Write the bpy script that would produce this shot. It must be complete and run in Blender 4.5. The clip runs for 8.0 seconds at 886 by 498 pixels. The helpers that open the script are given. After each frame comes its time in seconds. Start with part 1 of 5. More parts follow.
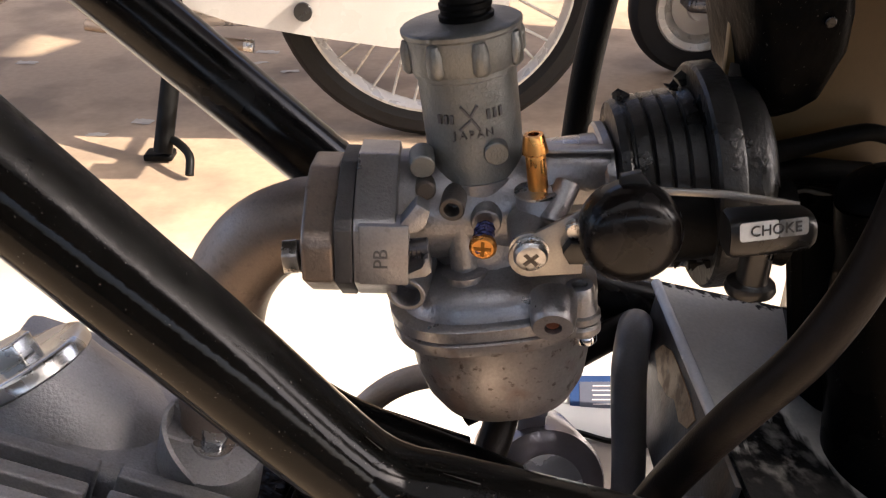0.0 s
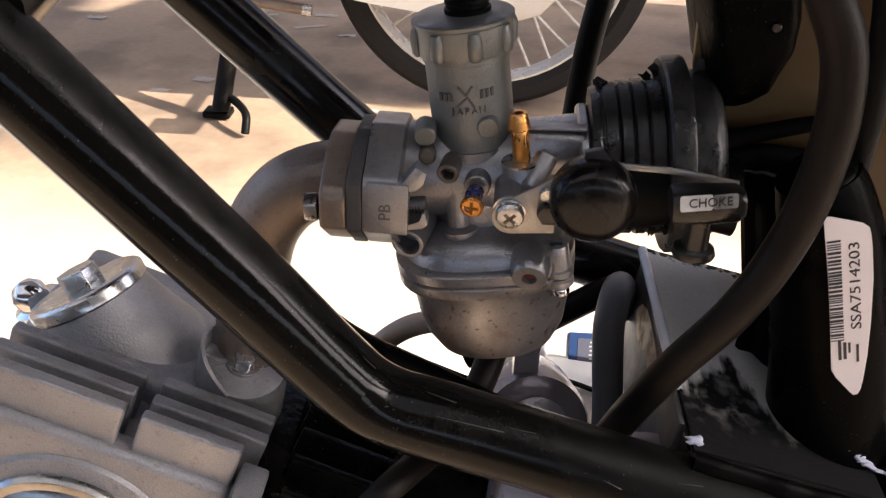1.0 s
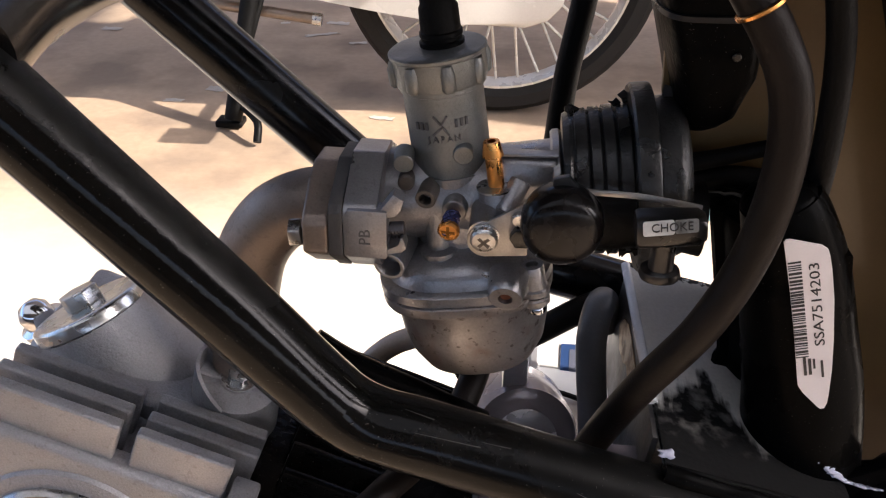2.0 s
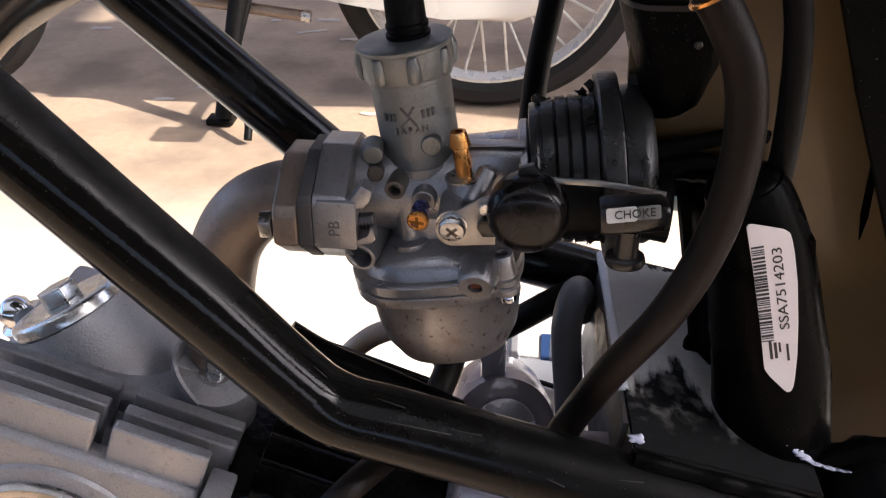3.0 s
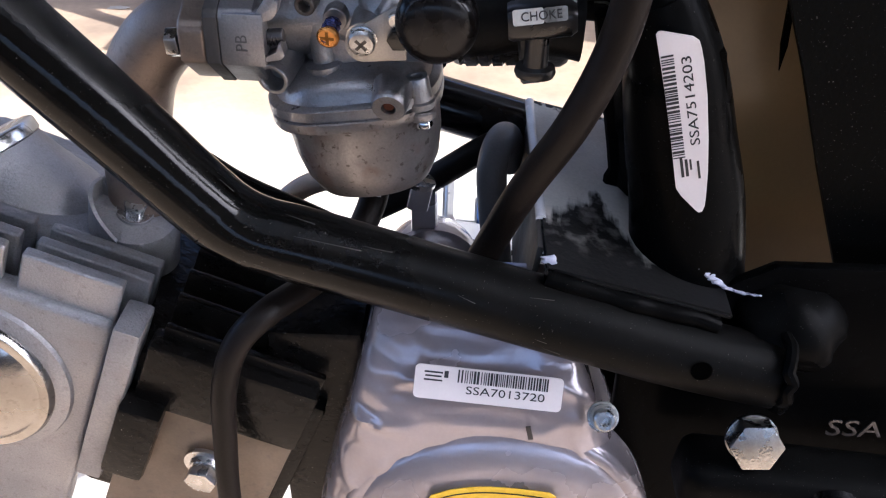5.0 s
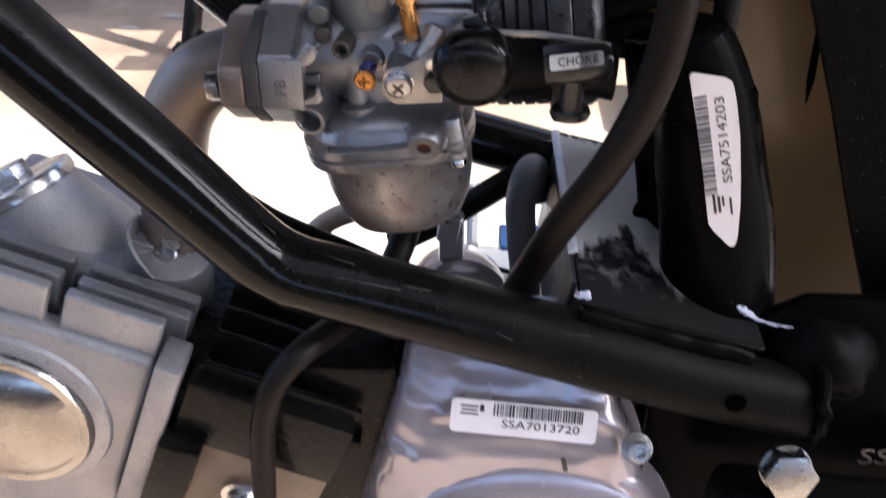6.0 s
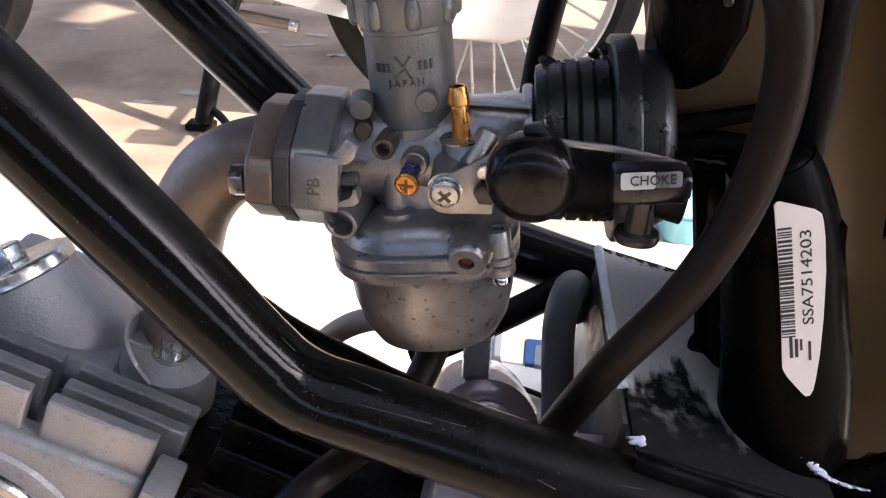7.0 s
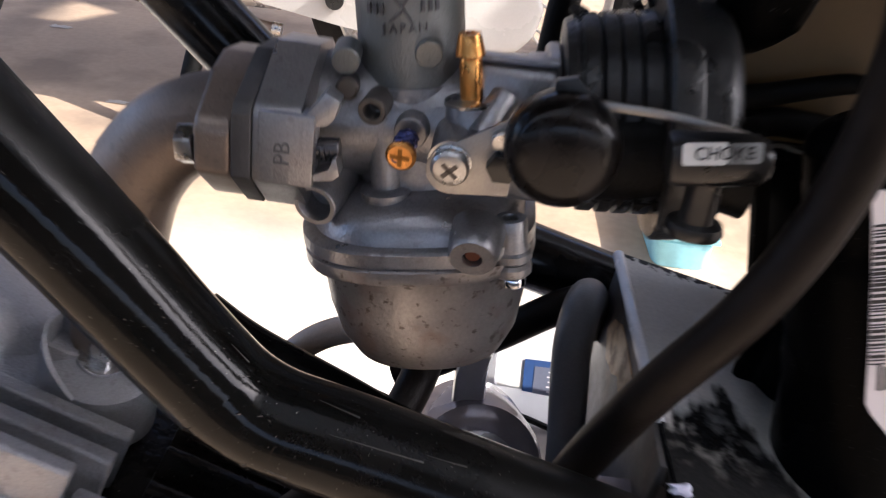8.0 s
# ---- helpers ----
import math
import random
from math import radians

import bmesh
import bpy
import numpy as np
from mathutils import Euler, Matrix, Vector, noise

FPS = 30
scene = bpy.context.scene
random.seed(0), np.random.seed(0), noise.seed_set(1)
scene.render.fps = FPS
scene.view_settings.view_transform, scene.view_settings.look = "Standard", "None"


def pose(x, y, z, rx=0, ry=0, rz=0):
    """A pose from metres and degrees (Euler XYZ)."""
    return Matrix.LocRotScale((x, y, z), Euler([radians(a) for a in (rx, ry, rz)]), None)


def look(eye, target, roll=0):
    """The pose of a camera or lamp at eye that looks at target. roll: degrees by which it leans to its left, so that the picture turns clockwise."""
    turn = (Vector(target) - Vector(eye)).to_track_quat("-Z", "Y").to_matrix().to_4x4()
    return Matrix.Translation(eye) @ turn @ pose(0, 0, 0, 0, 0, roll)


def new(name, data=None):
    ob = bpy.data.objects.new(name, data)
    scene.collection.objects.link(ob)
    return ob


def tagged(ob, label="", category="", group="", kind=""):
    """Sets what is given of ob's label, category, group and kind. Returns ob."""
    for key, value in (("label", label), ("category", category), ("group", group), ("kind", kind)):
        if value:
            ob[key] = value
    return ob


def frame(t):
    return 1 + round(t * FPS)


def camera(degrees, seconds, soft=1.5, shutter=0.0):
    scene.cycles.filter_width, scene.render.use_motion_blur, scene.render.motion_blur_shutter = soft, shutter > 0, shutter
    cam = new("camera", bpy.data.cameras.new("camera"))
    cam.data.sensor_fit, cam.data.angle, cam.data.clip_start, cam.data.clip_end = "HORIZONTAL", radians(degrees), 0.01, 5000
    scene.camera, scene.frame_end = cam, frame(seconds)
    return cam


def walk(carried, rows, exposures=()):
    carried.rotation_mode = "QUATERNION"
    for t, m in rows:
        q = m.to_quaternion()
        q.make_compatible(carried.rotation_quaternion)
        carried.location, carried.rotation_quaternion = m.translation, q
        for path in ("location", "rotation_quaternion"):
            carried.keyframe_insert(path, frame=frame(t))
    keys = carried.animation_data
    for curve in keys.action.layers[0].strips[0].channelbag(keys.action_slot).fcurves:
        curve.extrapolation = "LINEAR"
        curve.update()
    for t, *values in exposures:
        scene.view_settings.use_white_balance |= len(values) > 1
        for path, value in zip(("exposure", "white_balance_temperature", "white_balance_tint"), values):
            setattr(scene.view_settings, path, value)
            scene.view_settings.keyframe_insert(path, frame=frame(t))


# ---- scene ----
cam = camera(53.65, 8.0, soft=1.15, shutter=0.5)
# seconds, eye x y z, yaw to the left, pitch, roll
PATH = [
    (0, -0.00080, -0.00197, 0.67540, -0.217, -28.791, 0.162),
    (0.5, 0.00532, -0.01608, 0.68793, 1.349, -29.608, 0.168),
    (1, 0.01877, -0.04464, 0.69527, 3.625, -30.898, 1.228),
    (1.2, 0.02356, -0.04007, 0.70880, 4.495, -31.432, 0.406),
    (2.5, 0.03764, -0.05596, 0.70804, 5.079, -30.480, -0.122),
    (3, 0.04345, -0.05364, 0.70792, 4.774, -31.046, -0.715),
    (3.5, 0.04464, -0.06295, 0.69794, 4.605, -32.372, -0.671),
    (4, 0.04797, -0.06418, 0.68853, 3.592, -33.391, -0.468),
    (4.5, 0.05858, -0.07585, 0.67142, 2.688, -35.018, 0.291),
    (4.7, 0.06676, -0.07327, 0.67059, 2.756, -35.187, 0.507),
    (5.8, 0.05889, -0.07091, 0.68235, 2.723, -35.977, -0.242),
    (6, 0.05495, -0.07083, 0.68346, 3.119, -34.775, -0.483),
    (6.5, 0.04272, -0.04538, 0.68097, 2.962, -29.122, 1.906),
    (7, 0.03759, -0.03634, 0.67355, 2.938, -28.979, 3.316),
    (7.5, 0.03904, -0.03472, 0.67327, 2.417, -28.763, 3.622),
    (8, 0.02976, 0.01170, 0.63750, 1.383, -27.538, 5.984),
]


def cam_pose(x, y, z, yaw, pitch, roll):
    turn = Euler((radians(90 + pitch), 0, radians(yaw))).to_matrix().to_4x4()
    return Matrix.Translation((x, y, z)) @ turn @ Matrix.Rotation(radians(roll), 4, "Z")


EXPOSURE = 2.38
walk(cam, [(t, cam_pose(*p)) for t, *p in PATH], exposures=[(0.0, EXPOSURE - 0.02, 6200, 15), (1.0, EXPOSURE - 0.18, 6050, 15), (2.5, EXPOSURE - 0.24, 5750, 15), (3.5, EXPOSURE - 0.10, 5500, 15), (4.5, EXPOSURE + 0.02, 5120, 14), (6.0, EXPOSURE + 0.18, 5280, 14), (6.5, EXPOSURE + 0.28, 5400, 15), (7.0, EXPOSURE + 0.12, 5450, 14), (8.0, EXPOSURE - 0.12, 5500, 15)])

# ---- light ----
SUN_EL = radians(38)
SUN_TO = Vector((math.cos(SUN_EL) * 0.975, -math.cos(SUN_EL) * 0.222, math.sin(SUN_EL)))
world = bpy.data.worlds.new("world")
world.use_nodes = True
scene.world = world
sky = world.node_tree.nodes.new("ShaderNodeTexSky")
sky.sky_type, sky.sun_disc = "NISHITA", False
sky.air_density, sky.dust_density, sky.ozone_density = 0.7, 4.0, 0.6
sky.sun_elevation, sky.sun_rotation = SUN_EL, math.atan2(SUN_TO.x, SUN_TO.y)
world.node_tree.links.new(sky.outputs[0], world.node_tree.nodes["Background"].inputs[0])
world.node_tree.nodes["Background"].inputs[1].default_value = 0.10
sun_data = bpy.data.lights.new("sun", "SUN")
sun_data.energy, sun_data.angle, sun_data.color = 2.6, radians(0.6), (1.0, 0.87, 0.69)
sun = new("sun", sun_data)
sun.matrix_world = look(SUN_TO * 20, (0, 0, 0))


# ---- materials ----
def mat(name, base, rough=0.5, metal=0.0, second=None, mix=0.5, scale=60.0, grain=900.0, grain_mix=0.15, bump=0.0,
        bump_scale=700.0, coat=0.0, rough_var=0.1, spec=0.5, trans=0.0, contrast=(0.35, 0.65), specks=0.0, bump_dist=0.0006, pits=0.0, pit_colour=(0.09, 0.07, 0.06)):
    """Two scales of colour variation, roughness variation and fine relief, in metres of the object."""
    m = bpy.data.materials.new(name)
    m.use_nodes = True
    nt, n = m.node_tree, m.node_tree.nodes
    b = n["Principled BSDF"]
    b.inputs["Metallic"].default_value = metal
    b.inputs["Coat Weight"].default_value = coat
    b.inputs["Coat Roughness"].default_value = 0.08
    b.inputs["Specular IOR Level"].default_value = spec
    b.inputs["Transmission Weight"].default_value = trans
    tc = n.new("ShaderNodeTexCoord")

    def noisy(sc, detail, lo, hi):
        t = n.new("ShaderNodeTexNoise")
        t.inputs["Scale"].default_value, t.inputs["Detail"].default_value = sc, detail
        nt.links.new(tc.outputs["Object"], t.inputs["Vector"])
        r = n.new("ShaderNodeMapRange")
        r.inputs["From Min"].default_value, r.inputs["From Max"].default_value = lo, hi
        nt.links.new(t.outputs["Fac"], r.inputs["Value"])
        return r.outputs["Result"]

    def blend(kind, fac, a, c):
        x = n.new("ShaderNodeMix")
        x.data_type, x.blend_type = "RGBA", kind
        for sock, v in ((x.inputs[0], fac), (x.inputs[6], a), (x.inputs[7], c)):
            if isinstance(v, (int, float)):
                sock.default_value = v
            elif isinstance(v, tuple):
                sock.default_value = (*v, 1)
            else:
                nt.links.new(v, sock)
        return x.outputs[2]

    def times(v, k):
        x = n.new("ShaderNodeMath")
        x.operation = "MULTIPLY"
        nt.links.new(v, x.inputs[0])
        x.inputs[1].default_value = k
        return x.outputs[0]

    second = second or tuple(c * 0.7 for c in base)
    big = noisy(scale, 5, *contrast)
    fine = noisy(grain, 3, 0.3, 0.7)
    col = blend("MIX", times(big, mix), base, second)
    col = blend("MIX", times(fine, grain_mix), col, tuple(c * 0.45 for c in base))
    if specks:
        col = blend("MIX", times(noisy(1500, 2, 0.72, 0.76), specks), col, (0.35, 0.33, 0.30))
    if pits:
        col = blend("MIX", times(noisy(330, 3, 0.60, 0.68), pits), col, pit_colour)
        col = blend("MIX", times(noisy(75, 4, 0.56, 0.70), pits * 0.55), col, (0.22, 0.13, 0.10))
    nt.links.new(col, b.inputs["Base Color"])
    rr = n.new("ShaderNodeMapRange")
    rr.inputs["To Min"].default_value, rr.inputs["To Max"].default_value = max(0.02, rough - rough_var), min(1, rough + rough_var)
    nt.links.new(big, rr.inputs["Value"])
    nt.links.new(rr.outputs["Result"], b.inputs["Roughness"])
    if bump:
        bp = n.new("ShaderNodeBump")
        bp.inputs["Strength"].default_value, bp.inputs["Distance"].default_value = bump, bump_dist
        nt.links.new(noisy(bump_scale, 4, 0.2, 0.8), bp.inputs["Height"])
        nt.links.new(bp.outputs[0], b.inputs["Normal"])
    return m


CAST = mat("cast_aluminium", (0.41, 0.41, 0.425), 0.36, 0.85, (0.28, 0.275, 0.275), 0.75, 45, 1400, 0.3, 0.22, 900, pits=0.2)
BARREL = mat("blasted_zinc", (0.25, 0.258, 0.252), 0.44, 0.75, (0.18, 0.186, 0.18), 0.5, 60, 1600, 0.2, 0.25, 1300)
BOWL = mat("stained_cast_aluminium", (0.40, 0.385, 0.375), 0.42, 0.75, (0.27, 0.235, 0.22), 0.75, 38, 900, 0.3, 0.14, 600, pits=0.75)
HEAD = mat("sandcast_aluminium", (0.38, 0.38, 0.395), 0.5, 0.65, (0.29, 0.285, 0.285), 0.6, 30, 1300, 0.35, 0.4, 900, pits=0.2)
MANIFOLD = mat("dull_manifold_metal", (0.27, 0.218, 0.178), 0.46, 0.7, (0.20, 0.155, 0.120), 0.6, 40, 1200, 0.2, 0.2, 1000, pits=0.25)
DARKCAST = mat("dark_cast_metal", (0.12, 0.105, 0.092), 0.5, 0.5, (0.08, 0.07, 0.06), 0.6, 60, 1200, 0.2, 0.2, 1000)
CHROME = mat("chrome", (0.75, 0.76, 0.78), 0.13, 1.0, (0.6, 0.6, 0.62), 0.4, 90, 900, 0.1, 0, coat=0, rough_var=0.05)
ZINC = mat("zinc_plated_steel", (0.62, 0.63, 0.64), 0.28, 1.0, (0.42, 0.38, 0.33), 0.5, 160, 1400, 0.25, 0.15, 1100)
DULLZINC = mat("dull_zinc", (0.50, 0.50, 0.49), 0.30, 1.0, (0.30, 0.27, 0.22), 0.6, 160, 1400, 0.3, 0.2, 900)
BRASS = mat("brass", (0.78, 0.36, 0.10), 0.30, 1.0, (0.55, 0.25, 0.06), 0.5, 150, 900, 0.15, 0.05, 900)
PAINT = mat("black_gloss_paint", (0.0025, 0.0025, 0.0025), 0.27, 0.0, (0.008, 0.0075, 0.007), 0.45, 30, 700, 0.1, 0.05, 260, contrast=(0.45, 0.8), spec=0.30, specks=0.3)
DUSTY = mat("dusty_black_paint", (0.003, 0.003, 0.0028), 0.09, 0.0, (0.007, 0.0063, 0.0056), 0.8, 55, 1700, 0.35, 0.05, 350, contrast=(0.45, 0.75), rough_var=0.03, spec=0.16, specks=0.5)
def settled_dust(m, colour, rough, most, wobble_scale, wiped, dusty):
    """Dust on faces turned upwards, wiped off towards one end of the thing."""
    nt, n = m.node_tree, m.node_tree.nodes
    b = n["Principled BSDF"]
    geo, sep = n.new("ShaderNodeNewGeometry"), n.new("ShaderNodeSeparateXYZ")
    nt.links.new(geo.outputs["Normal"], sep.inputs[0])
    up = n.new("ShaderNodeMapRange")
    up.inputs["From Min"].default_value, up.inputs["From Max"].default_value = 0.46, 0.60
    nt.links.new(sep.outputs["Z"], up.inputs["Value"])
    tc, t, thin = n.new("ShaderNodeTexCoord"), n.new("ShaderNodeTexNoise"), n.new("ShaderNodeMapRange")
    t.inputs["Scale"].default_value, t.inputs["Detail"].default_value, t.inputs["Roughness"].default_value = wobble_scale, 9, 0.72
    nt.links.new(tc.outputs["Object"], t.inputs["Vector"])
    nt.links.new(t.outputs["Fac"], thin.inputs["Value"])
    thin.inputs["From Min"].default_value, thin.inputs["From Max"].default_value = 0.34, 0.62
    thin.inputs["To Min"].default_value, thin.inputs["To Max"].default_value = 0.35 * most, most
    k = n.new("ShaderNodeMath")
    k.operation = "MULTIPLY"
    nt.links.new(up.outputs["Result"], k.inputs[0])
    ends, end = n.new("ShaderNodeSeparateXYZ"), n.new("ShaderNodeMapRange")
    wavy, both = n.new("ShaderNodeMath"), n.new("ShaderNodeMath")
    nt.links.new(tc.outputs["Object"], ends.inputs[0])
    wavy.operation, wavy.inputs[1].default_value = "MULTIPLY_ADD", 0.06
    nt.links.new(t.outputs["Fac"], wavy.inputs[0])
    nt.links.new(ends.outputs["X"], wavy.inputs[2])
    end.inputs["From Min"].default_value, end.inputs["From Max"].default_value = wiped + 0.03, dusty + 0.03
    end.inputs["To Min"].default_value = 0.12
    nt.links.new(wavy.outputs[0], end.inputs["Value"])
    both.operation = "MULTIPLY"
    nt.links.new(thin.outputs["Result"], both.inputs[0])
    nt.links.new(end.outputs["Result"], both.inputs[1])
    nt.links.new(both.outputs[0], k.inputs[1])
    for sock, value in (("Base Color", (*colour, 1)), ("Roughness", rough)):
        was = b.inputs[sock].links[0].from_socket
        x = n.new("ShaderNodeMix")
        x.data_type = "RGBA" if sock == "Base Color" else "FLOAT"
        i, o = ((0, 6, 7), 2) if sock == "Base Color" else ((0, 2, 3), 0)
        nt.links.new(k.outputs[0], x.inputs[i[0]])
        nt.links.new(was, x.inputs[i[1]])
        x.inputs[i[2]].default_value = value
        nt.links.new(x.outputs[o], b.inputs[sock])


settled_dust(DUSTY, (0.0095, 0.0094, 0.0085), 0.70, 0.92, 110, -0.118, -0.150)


def dulled_end(m, start, full, rough, spec):
    """A finish that dulls towards the far end of the thing along x."""
    nt, n = m.node_tree, m.node_tree.nodes
    b = n["Principled BSDF"]
    was = b.inputs["Roughness"].links[0].from_socket
    tc, sep, r, x = n.new("ShaderNodeTexCoord"), n.new("ShaderNodeSeparateXYZ"), n.new("ShaderNodeMapRange"), n.new("ShaderNodeMix")
    nt.links.new(tc.outputs["Object"], sep.inputs[0])
    nt.links.new(sep.outputs["X"], r.inputs["Value"])
    r.inputs["From Min"].default_value, r.inputs["From Max"].default_value = start, full
    nt.links.new(r.outputs["Result"], x.inputs[0])
    nt.links.new(was, x.inputs[2])
    x.inputs[3].default_value = rough
    nt.links.new(x.outputs[0], b.inputs["Roughness"])
    dull = n.new("ShaderNodeMapRange")
    dull.inputs["From Min"].default_value, dull.inputs["From Max"].default_value = start, full
    dull.inputs["To Min"].default_value, dull.inputs["To Max"].default_value = b.inputs["Specular IOR Level"].default_value, spec
    nt.links.new(sep.outputs["X"], dull.inputs["Value"])
    nt.links.new(dull.outputs["Result"], b.inputs["Specular IOR Level"])


dulled_end(DUSTY, -0.085, 0.0, 0.45, 0.06)
SATIN = mat("satin_black_steel", (0.002, 0.002, 0.002), 0.30, 0.0, (0.0035, 0.0035, 0.0035), 0.5, 30, 700, 0.15, 0.08, 300, spec=0.02, specks=0.25)
PLATEM = mat("grey_overspray_paint", (0.66, 0.64, 0.59), 0.42, 0.0, (0.52, 0.505, 0.46), 0.7, 26, 700, 0.25, 0.2, 500, spec=0.08)
RUBBER = mat("black_rubber", (0.003, 0.003, 0.003), 0.5, 0.0, (0.006, 0.006, 0.0055), 0.6, 50, 900, 0.3, 0.2, 800, spec=0.10)
HOSE = mat("rubber_hose", (0.007, 0.0056, 0.0048), 0.42, 0.0, (0.017, 0.0125, 0.0095), 0.6, 40, 1000, 0.25, 0.12, 1200, spec=0.12)
HOSE_GREY = mat("grey_rubber_hose", (0.15, 0.147, 0.145), 0.42, 0.0, (0.11, 0.107, 0.105), 0.6, 40, 1000, 0.25, 0.1, 1000)
# Tan lightened in place of sunlight that never reaches this hose.
HOSE_TAN = mat("sunlit_tan_rubber", (0.58, 0.46, 0.35), 0.5, 0.0, None, 0.5, 40, 1000, 0.2, 0.1, 1000)
PLASTIC = mat("black_plastic", (0.007, 0.007, 0.007), 0.32, 0.0, (0.012, 0.011, 0.011), 0.5, 60, 900, 0.2, 0.06, 600)
GLOSSY = mat("black_glossy_plastic", (0.012, 0.009, 0.007), 0.14, 0.0, (0.02, 0.017, 0.014), 0.5, 25, 700, 0.1, 0.03, 90, coat=0.5)
CYLINDER = mat("black_painted_cylinder", (0.0045, 0.0043, 0.004), 0.20, 0.0, (0.010, 0.009, 0.008), 0.6, 60, 900, 0.2, 0.45, 260, spec=0.13, specks=0.6)
GASKET = mat("dark_insulator", (0.045, 0.043, 0.042), 0.6, 0.0, None, 0.5, 80, 1000, 0.3, 0.2, 900)
PAPER = mat("label_paper", (0.74, 0.70, 0.70), 0.5, 0.0, (0.66, 0.62, 0.62), 0.4, 60, 900, 0.05)
INK = mat("black_ink", (0.02, 0.02, 0.022), 0.5, 0.0)
# Darker grey that paints the relief's own shading onto the raised marks.
RELIEF_SHADE = mat("relief_shade_grey", (0.12, 0.12, 0.125), 0.6, 0.4)
BRACKET = mat("worn_plated_sheet", (0.40, 0.385, 0.36), 0.42, 0.9, (0.36, 0.34, 0.32), 0.5, 120, 1500, 0.25, 0.1, 1200)
BOOTM = mat("dusty_black_rubber", (0.010, 0.0100, 0.0098), 0.33, 0.0, (0.030, 0.0295, 0.029), 0.7, 55, 900, 0.35, 0.35, 500, spec=0.4)
DARKSTEEL = mat("dark_steel", (0.10, 0.10, 0.11), 0.35, 0.9, (0.16, 0.15, 0.15), 0.5, 150)
WORN = mat("worn_white_plate", (0.62, 0.64, 0.63), 0.5, 0.0, (0.45, 0.47, 0.47), 0.6, 160, 900, 0.2)
PANELM = mat("dull_side_panel_plastic", (0.0022, 0.0022, 0.0022), 0.5, 0.0, (0.0045, 0.0045, 0.004), 0.6, 25, 900, 0.2, 0.1, 500, spec=0.03, specks=0.5)
GUARDM = mat("brown_black_mudguard_plastic", (0.190, 0.120, 0.046), 0.4, 0.0, (0.145, 0.091, 0.035), 0.5, 18, 700, 0.12, 0.05, 90, coat=0.2)
BLUE = mat("blue_print", (0.03, 0.07, 0.20), 0.4, 0.0)
SPRING = mat("blued_spring_steel", (0.09, 0.09, 0.22), 0.3, 0.8)
YELLOW = mat("yellow_sticker", (0.85, 0.55, 0.02), 0.35, 0.0, (0.8, 0.5, 0.02), 0.3)
FILM = mat("film_wrapped_aluminium", (0.38, 0.35, 0.375), 0.22, 0.45, (0.30, 0.28, 0.30), 0.6, 26, 700, 0.1, 0.25, 45, bump_dist=0.0016)
WHITE = mat("white_paint", (0.78, 0.77, 0.74), 0.25, 0.0, (0.68, 0.66, 0.62), 0.4, 6, 300, 0.05, coat=0.4)
SILVER = mat("silver_case", (0.62, 0.62, 0.64), 0.3, 0.6, (0.5, 0.49, 0.5), 0.5, 30, 900, 0.1)
TYRE = mat("tyre_rubber", (0.011, 0.0105, 0.010), 0.7, 0.0, (0.022, 0.020, 0.018), 0.5, 14, 200, 0.3, 0.2, 300, spec=0.2)
CREAM = mat("cream_dusty_paint", (0.50, 0.475, 0.43), 0.3, 0.0, (0.42, 0.39, 0.35), 0.5, 6, 300, 0.08, coat=0.3)
RIMM = mat("cream_painted_rim", (0.56, 0.54, 0.49), 0.3, 0.2, (0.42, 0.40, 0.36), 0.5, 30)
CYAN = mat("pale_cyan_plastic", (0.30, 0.62, 0.68), 0.5, 0.0)
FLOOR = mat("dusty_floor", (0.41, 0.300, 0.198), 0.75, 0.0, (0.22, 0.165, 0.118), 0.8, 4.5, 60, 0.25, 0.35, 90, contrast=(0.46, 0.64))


def colour_band(m, axis, lo, hi, wobble, wobble_scale, colour, brush=None, slant=0.0):
    """Blends another colour in along one axis of the object, with a ragged border."""
    nt, n = m.node_tree, m.node_tree.nodes
    b = n["Principled BSDF"]
    was = b.inputs["Base Color"].links[0].from_socket
    tc = n.new("ShaderNodeTexCoord")
    sep = n.new("ShaderNodeSeparateXYZ")
    nt.links.new(tc.outputs["Object"], sep.inputs[0])
    t = n.new("ShaderNodeTexNoise")
    t.inputs["Scale"].default_value, t.inputs["Detail"].default_value = wobble_scale, 6
    nt.links.new(tc.outputs["Object"], t.inputs["Vector"])
    if brush is not None:
        mp = n.new("ShaderNodeMapping")
        mp.inputs["Rotation"].default_value, mp.inputs["Scale"].default_value = (0, 0, radians(brush)), (1.0, 0.16, 1.0)
        nt.links.new(tc.outputs["Object"], mp.inputs["Vector"])
        nt.links.new(mp.outputs[0], t.inputs["Vector"])
    add = n.new("ShaderNodeMath")
    add.operation = "MULTIPLY_ADD"
    nt.links.new(t.outputs["Fac"], add.inputs[0])
    add.inputs[1].default_value = wobble
    tilt = n.new("ShaderNodeMath")
    tilt.operation, tilt.inputs[1].default_value = "MULTIPLY_ADD", -slant
    nt.links.new(sep.outputs["X"], tilt.inputs[0])
    nt.links.new(sep.outputs[axis], tilt.inputs[2])
    nt.links.new(tilt.outputs[0], add.inputs[2])
    r = n.new("ShaderNodeMapRange")
    r.inputs["From Min"].default_value, r.inputs["From Max"].default_value = lo + wobble / 2, hi + wobble / 2
    nt.links.new(add.outputs[0], r.inputs["Value"])
    x = n.new("ShaderNodeMix")
    x.data_type = "RGBA"
    nt.links.new(r.outputs["Result"], x.inputs[0])
    nt.links.new(was, x.inputs[6])
    x.inputs[7].default_value = (*colour, 1)
    nt.links.new(x.outputs[2], b.inputs["Base Color"])


